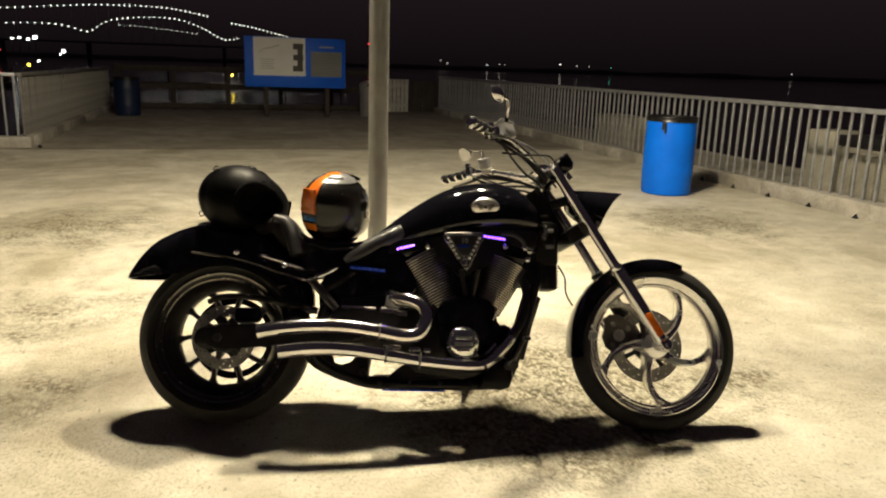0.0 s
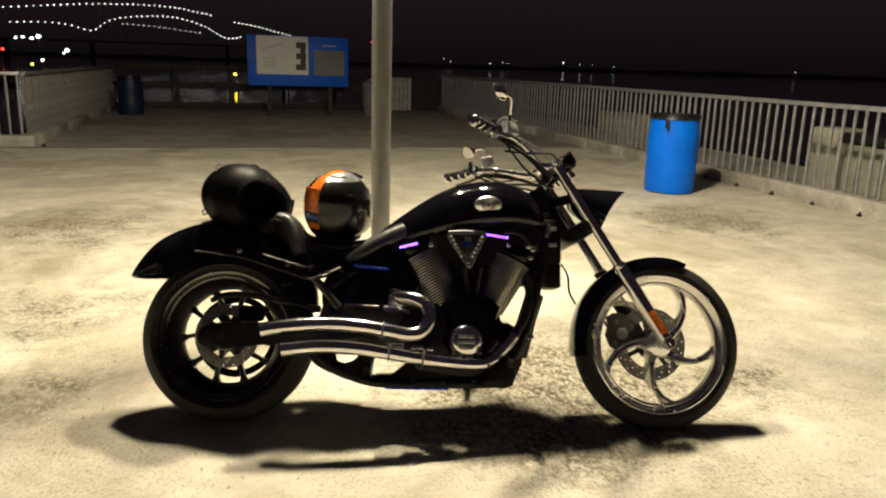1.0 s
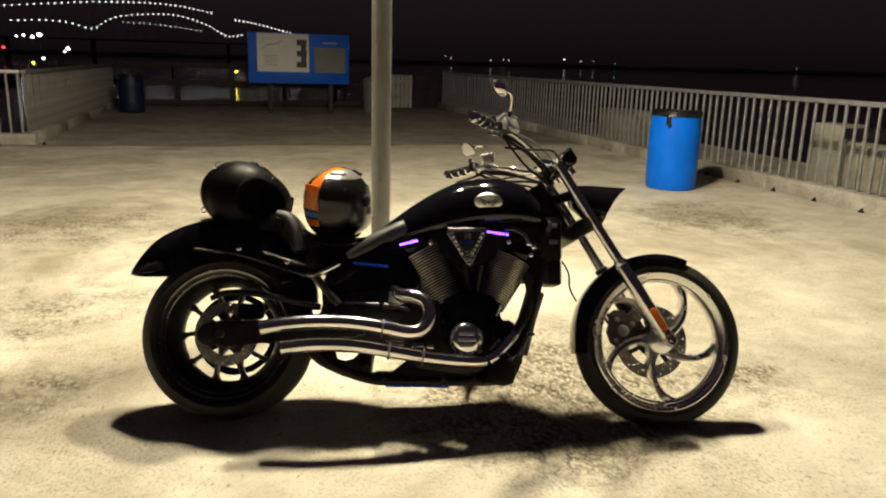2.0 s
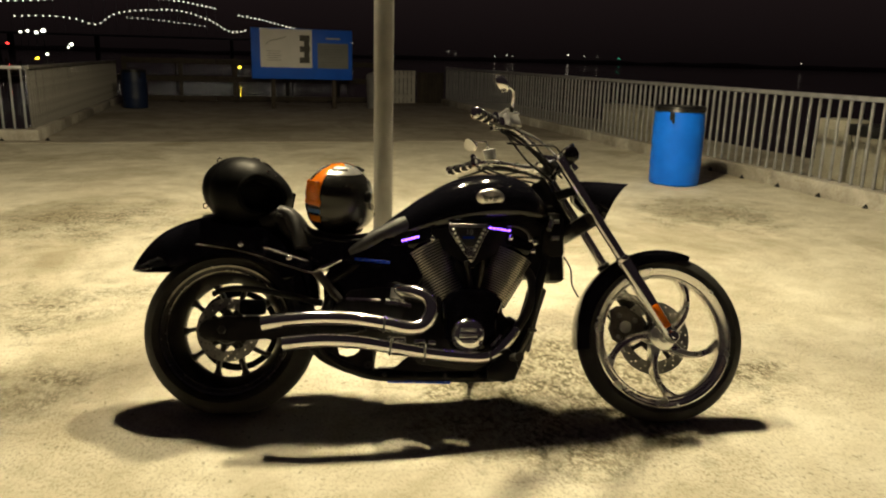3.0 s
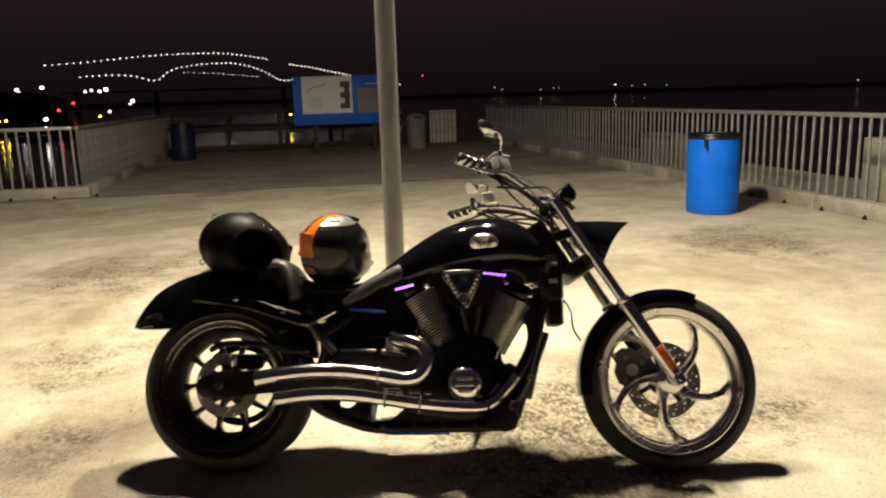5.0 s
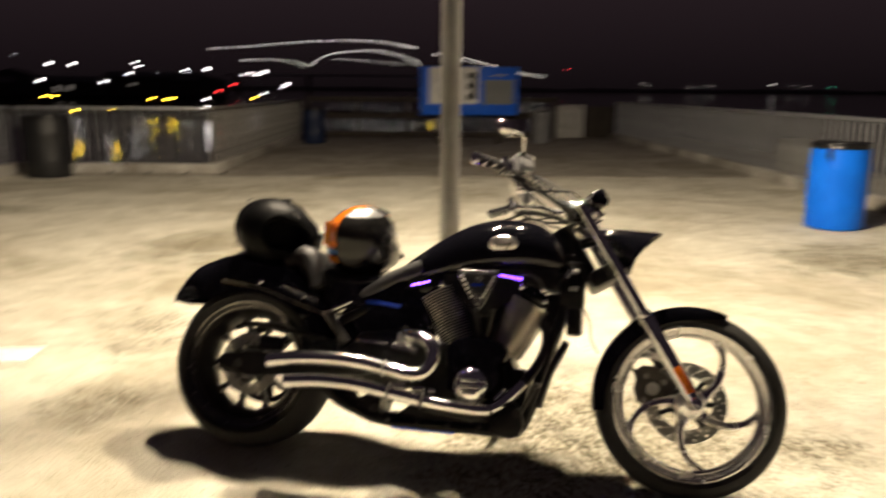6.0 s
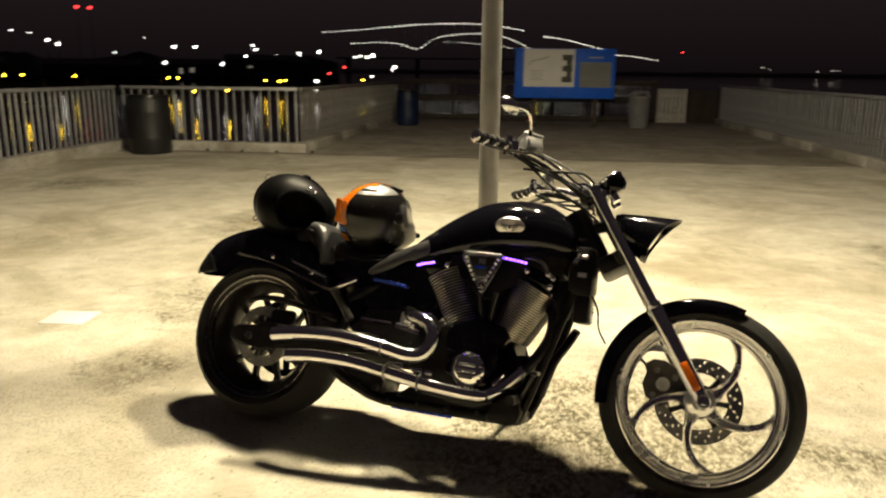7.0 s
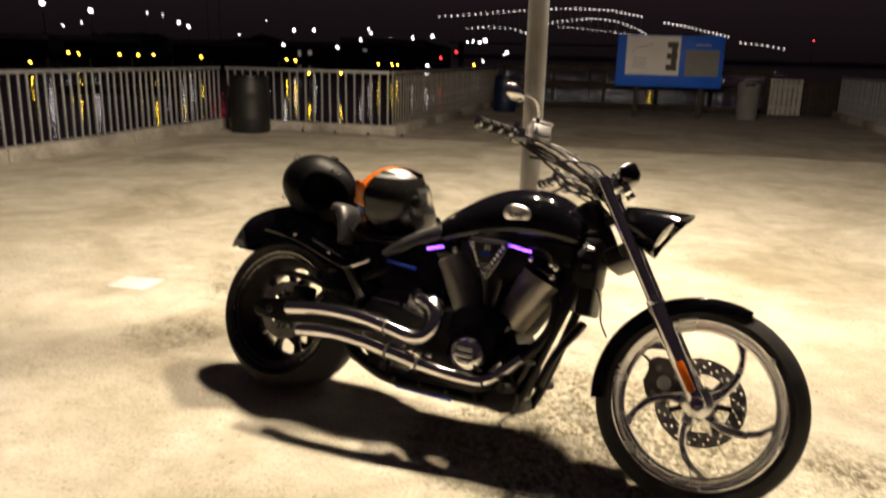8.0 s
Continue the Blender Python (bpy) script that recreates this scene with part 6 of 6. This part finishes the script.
# ---- the two helmets ----
def shell_point(u, v, s=(0.155, 0.118, 0.128)):
    """A helmet's surface: u turns about the upright axis from the face (0), v from the crown (0) to the rim (1)."""
    a = v * radians(138) + max(0.0, (v - 0.8) / 0.2) * radians(12)
    x, y, z = math.sin(a) * math.cos(u), math.sin(a) * math.sin(u), math.cos(a)
    k = 1.0
    if z < 0:
        k = 1.0 + 0.06 * -z
        if x > 0:
            x *= 1.0 + 0.62 * min(1, -z * 1.5) ** 1.3
    elif x < 0:
        x *= 1.0 + 0.4 * z * (1 - z)
    return Vector((s[0] * x * k, s[1] * y * k, s[2] * z * (1.15 if z < 0 else 1.0)))


def helmet(name, m, label, shell, visor, graphics):
    r = root(name, m, label, "helmet", "helmets on the motorcycle")
    NU, NV = 56, 26

    def patch(u0, u1, v0, v1, off, nu, nv, thick=0.004):
        bm = bmesh.new()
        rows = []
        for i in range(nu + 1):
            u = u0 + (u1 - u0) * i / nu
            row = []
            for j in range(nv + 1):
                p = shell_point(u, v0 + (v1 - v0) * j / nv)
                row.append(p * (1 + off / p.length))
            rows.append(row)
        rings(bm, rows, closed_ring=False, caps=False)
        bmesh.ops.recalc_face_normals(bm, faces=bm.faces)
        bmesh.ops.solidify(bm, geom=bm.faces[:], thickness=thick)
        return bm

    # the shell with an open eye port
    bm = bmesh.new()
    vs = []
    for i in range(NU):
        u = 2 * math.pi * i / NU
        vs.append([bm.verts.new(shell_point(u, j / NV)) for j in range(NV + 1)])
    for i in range(NU):
        u = 2 * math.pi * (i + 0.5) / NU
        u = u if u < math.pi else u - 2 * math.pi
        for j in range(NV):
            v = (j + 0.5) / NV
            if abs(u) < 1.15 and 0.50 < v < 0.73:
                continue
            a, b = vs[i], vs[(i + 1) % NU]
            bm.faces.new((a[j], b[j], b[j + 1], a[j + 1]))
    bmesh.ops.remove_doubles(bm, verts=bm.verts, dist=1e-5)
    bmesh.ops.recalc_face_normals(bm, faces=bm.faces)
    bmesh.ops.solidify(bm, geom=bm.faces[:], thickness=0.012)
    part("shell", bm, shell, r, angle=55)
    bm = bmesh.new()
    rows = [[shell_point(2 * math.pi * i / 40, j / 16) * (0.90 if j < 14 else 0.90 - 0.03 * (j - 13)) for i in range(40)] for j in range(1, 17)]
    rings(bm, rows, caps=False)
    bm.faces.new(bm.verts[:40])
    bmesh.ops.recalc_face_normals(bm, faces=bm.faces)
    bmesh.ops.solidify(bm, geom=bm.faces[:], thickness=0.012)
    part("lining", bm, M_LINER, r, "dark padded lining")
    part("visor", patch(-1.22, 1.22, 0.44, 0.75, 0.006, 28, 8), visor, r, "dark curved visor", angle=60)
    for sgn in (-1, 1):
        bm = bmesh.new()
        q = shell_point(1.32 * sgn, 0.60)
        ball(bm, q * 1.03, (0.022, 0.010, 0.022), u=14, v=8)
        part("visor_pivot", bm, M_MATT, r)
    rim = [shell_point(2 * math.pi * i / 48, 1.0) for i in range(49)]
    bm = bmesh.new()
    tube(bm, rim, 0.010, 10)
    part("rim_trim", bm, M_LINER, r)
    for sgn in (-1, 1):
        bm = bmesh.new()
        ball(bm, (0.035, 0.062 * sgn, -0.075), (0.075, 0.030, 0.042), u=20, v=12)
        part("cheek_pad", bm, M_LINER, r)
    bm = bmesh.new()
    ball(bm, (0.016, 0, -0.062), (0.110, 0.086, 0.040), u=28, v=14)
    part("padding", bm, M_LINER, r)
    bm = bmesh.new()
    box(bm, (0, 0, 0), (0.022, 0.070, 0.020), 0.006, Matrix.Translation(shell_point(0, 0.86) * 0.99))
    part("chin_vent", bm, M_MATT, r)
    for sgn in (-1, 1):
        bm = bmesh.new()
        box(bm, (0, 0, 0), (0.05, 0.022, 0.012), 0.004, Matrix.Translation(shell_point(0.5 * sgn, 0.24) * 1.02) @ Matrix.Rotation(radians(18), 4, "Y"))
        part("crown_vent", bm, M_MATT, r)
    for nm, args, mt, lab in graphics:
        part(nm, patch(*args), mt, r, lab, angle=60)
    return r


crown = Vector((-0.6, 0.7, 0.2)).normalized()
face = Vector((0.8, 0.6, -0.1))
face = (face - crown * face.dot(crown)).normalized()
side = crown.cross(face)
LYING = BIKE @ Matrix(((face.x, side.x, crown.x, -0.676), (face.y, side.y, crown.y, -0.054), (face.z, side.z, crown.z, 0.872), (0, 0, 0, 1))) @ Matrix.Diagonal((0.923, 1.141, 0.992, 1))
h1 = helmet("helmet", LYING, "matt black full-face helmet lying on its side on the rear fender", M_MATT, M_VISOR, [])
for u, v, big in ((3.83, 0.65, 0.012), (2.45, 0.55, 0.009)):
    spot = shell_point(u, v)
    out = spot.normalized()
    across = out.cross(Vector((0.3, 0.2, 1))).normalized()
    bm = bmesh.new()
    tube(bm, [spot + out * (big * 0.7) + (out * math.sin(a) + across * math.cos(a)) * big for a in (2 * math.pi * k / 14 for k in range(15))], 0.0022, 6)
    part("strap_ring", bm, M_CHROME, h1)
for u in (4.9, 5.1):
    bm = bmesh.new()
    ball(bm, shell_point(u, 0.95) * 1.04, (0.006, 0.006, 0.006), u=10, v=6)
    part("snap", bm, M_CHROME, h1)
B_BACK = math.pi
h2 = helmet("helmet", BIKE @ pose(-0.296, -0.03, 0.858, 14, 0, 58) @ Matrix.Rotation(radians(-14), 4, "Y") @ Matrix.Diagonal((0.98, 0.99, 1.06, 1)), "black and silver full-face helmet with an orange stripe on the seat", M_GUNMETAL, M_CLEAR, [
    ("orange_stripe", (B_BACK - 0.25, B_BACK + 0.25, 0.10, 0.70, 0.0035, 8, 16, 0.003), M_ORANGE, "orange stripe down the back"),
    ("orange_stripe", (-0.34, 0.34, 0.02, 0.36, 0.0035, 8, 12, 0.003), M_ORANGE, "orange stripe over the crown"),
    ("orange_crown", (B_BACK - 1.2, B_BACK + 1.2, 0.01, 0.13, 0.003, 14, 4, 0.002), M_ORANGE, "orange crown"),
    ("silver_flash", (B_BACK - 1.7, B_BACK - 0.30, 0.18, 0.30, 0.0035, 18, 8, 0.003), M_SILVER, "silver flash"),
    ("silver_flash", (B_BACK + 0.27, B_BACK + 2.2, 0.04, 0.30, 0.0020, 26, 12, 0.002), M_SILVER, "silver flash"),
    ("dark_flash", (B_BACK + 0.30, B_BACK + 1.2, 0.20, 0.235, 0.0045, 18, 4, 0.003), M_MATT, "black ridge"),
    ("cyan_stripe", (B_BACK - 0.24, B_BACK + 0.24, 0.735, 0.775, 0.0035, 8, 3, 0.003), M_CYAN, "blue stripe"),
    ("red_stripe", (B_BACK - 0.24, B_BACK + 0.24, 0.805, 0.855, 0.0035, 8, 3, 0.003), M_ORANGE, "orange stripe"),
])
bm = bmesh.new()
box(bm, (0, 0, 0), (0.020, 0.058, 0.076), 0.006, Matrix.Translation(shell_point(math.pi, 0.53) * 1.01))
vent = part("rear_vent", bm, M_ORANGE, h2, "raised orange rear vent")
bm = bmesh.new()
box(bm, (0, 0, 0), (0.030, 0.062, 0.020), 0.006, Matrix.Translation(shell_point(math.pi, 0.66) * 1.03))
part("vent_lip", bm, M_ORANGE, vent)
bm = bmesh.new()
box(bm, (0, 0, 0), (0.008, 0.036, 0.030), 0.003, Matrix.Translation(shell_point(math.pi, 0.51) * 1.085))
part("vent_grille", bm, M_AMBER, vent)
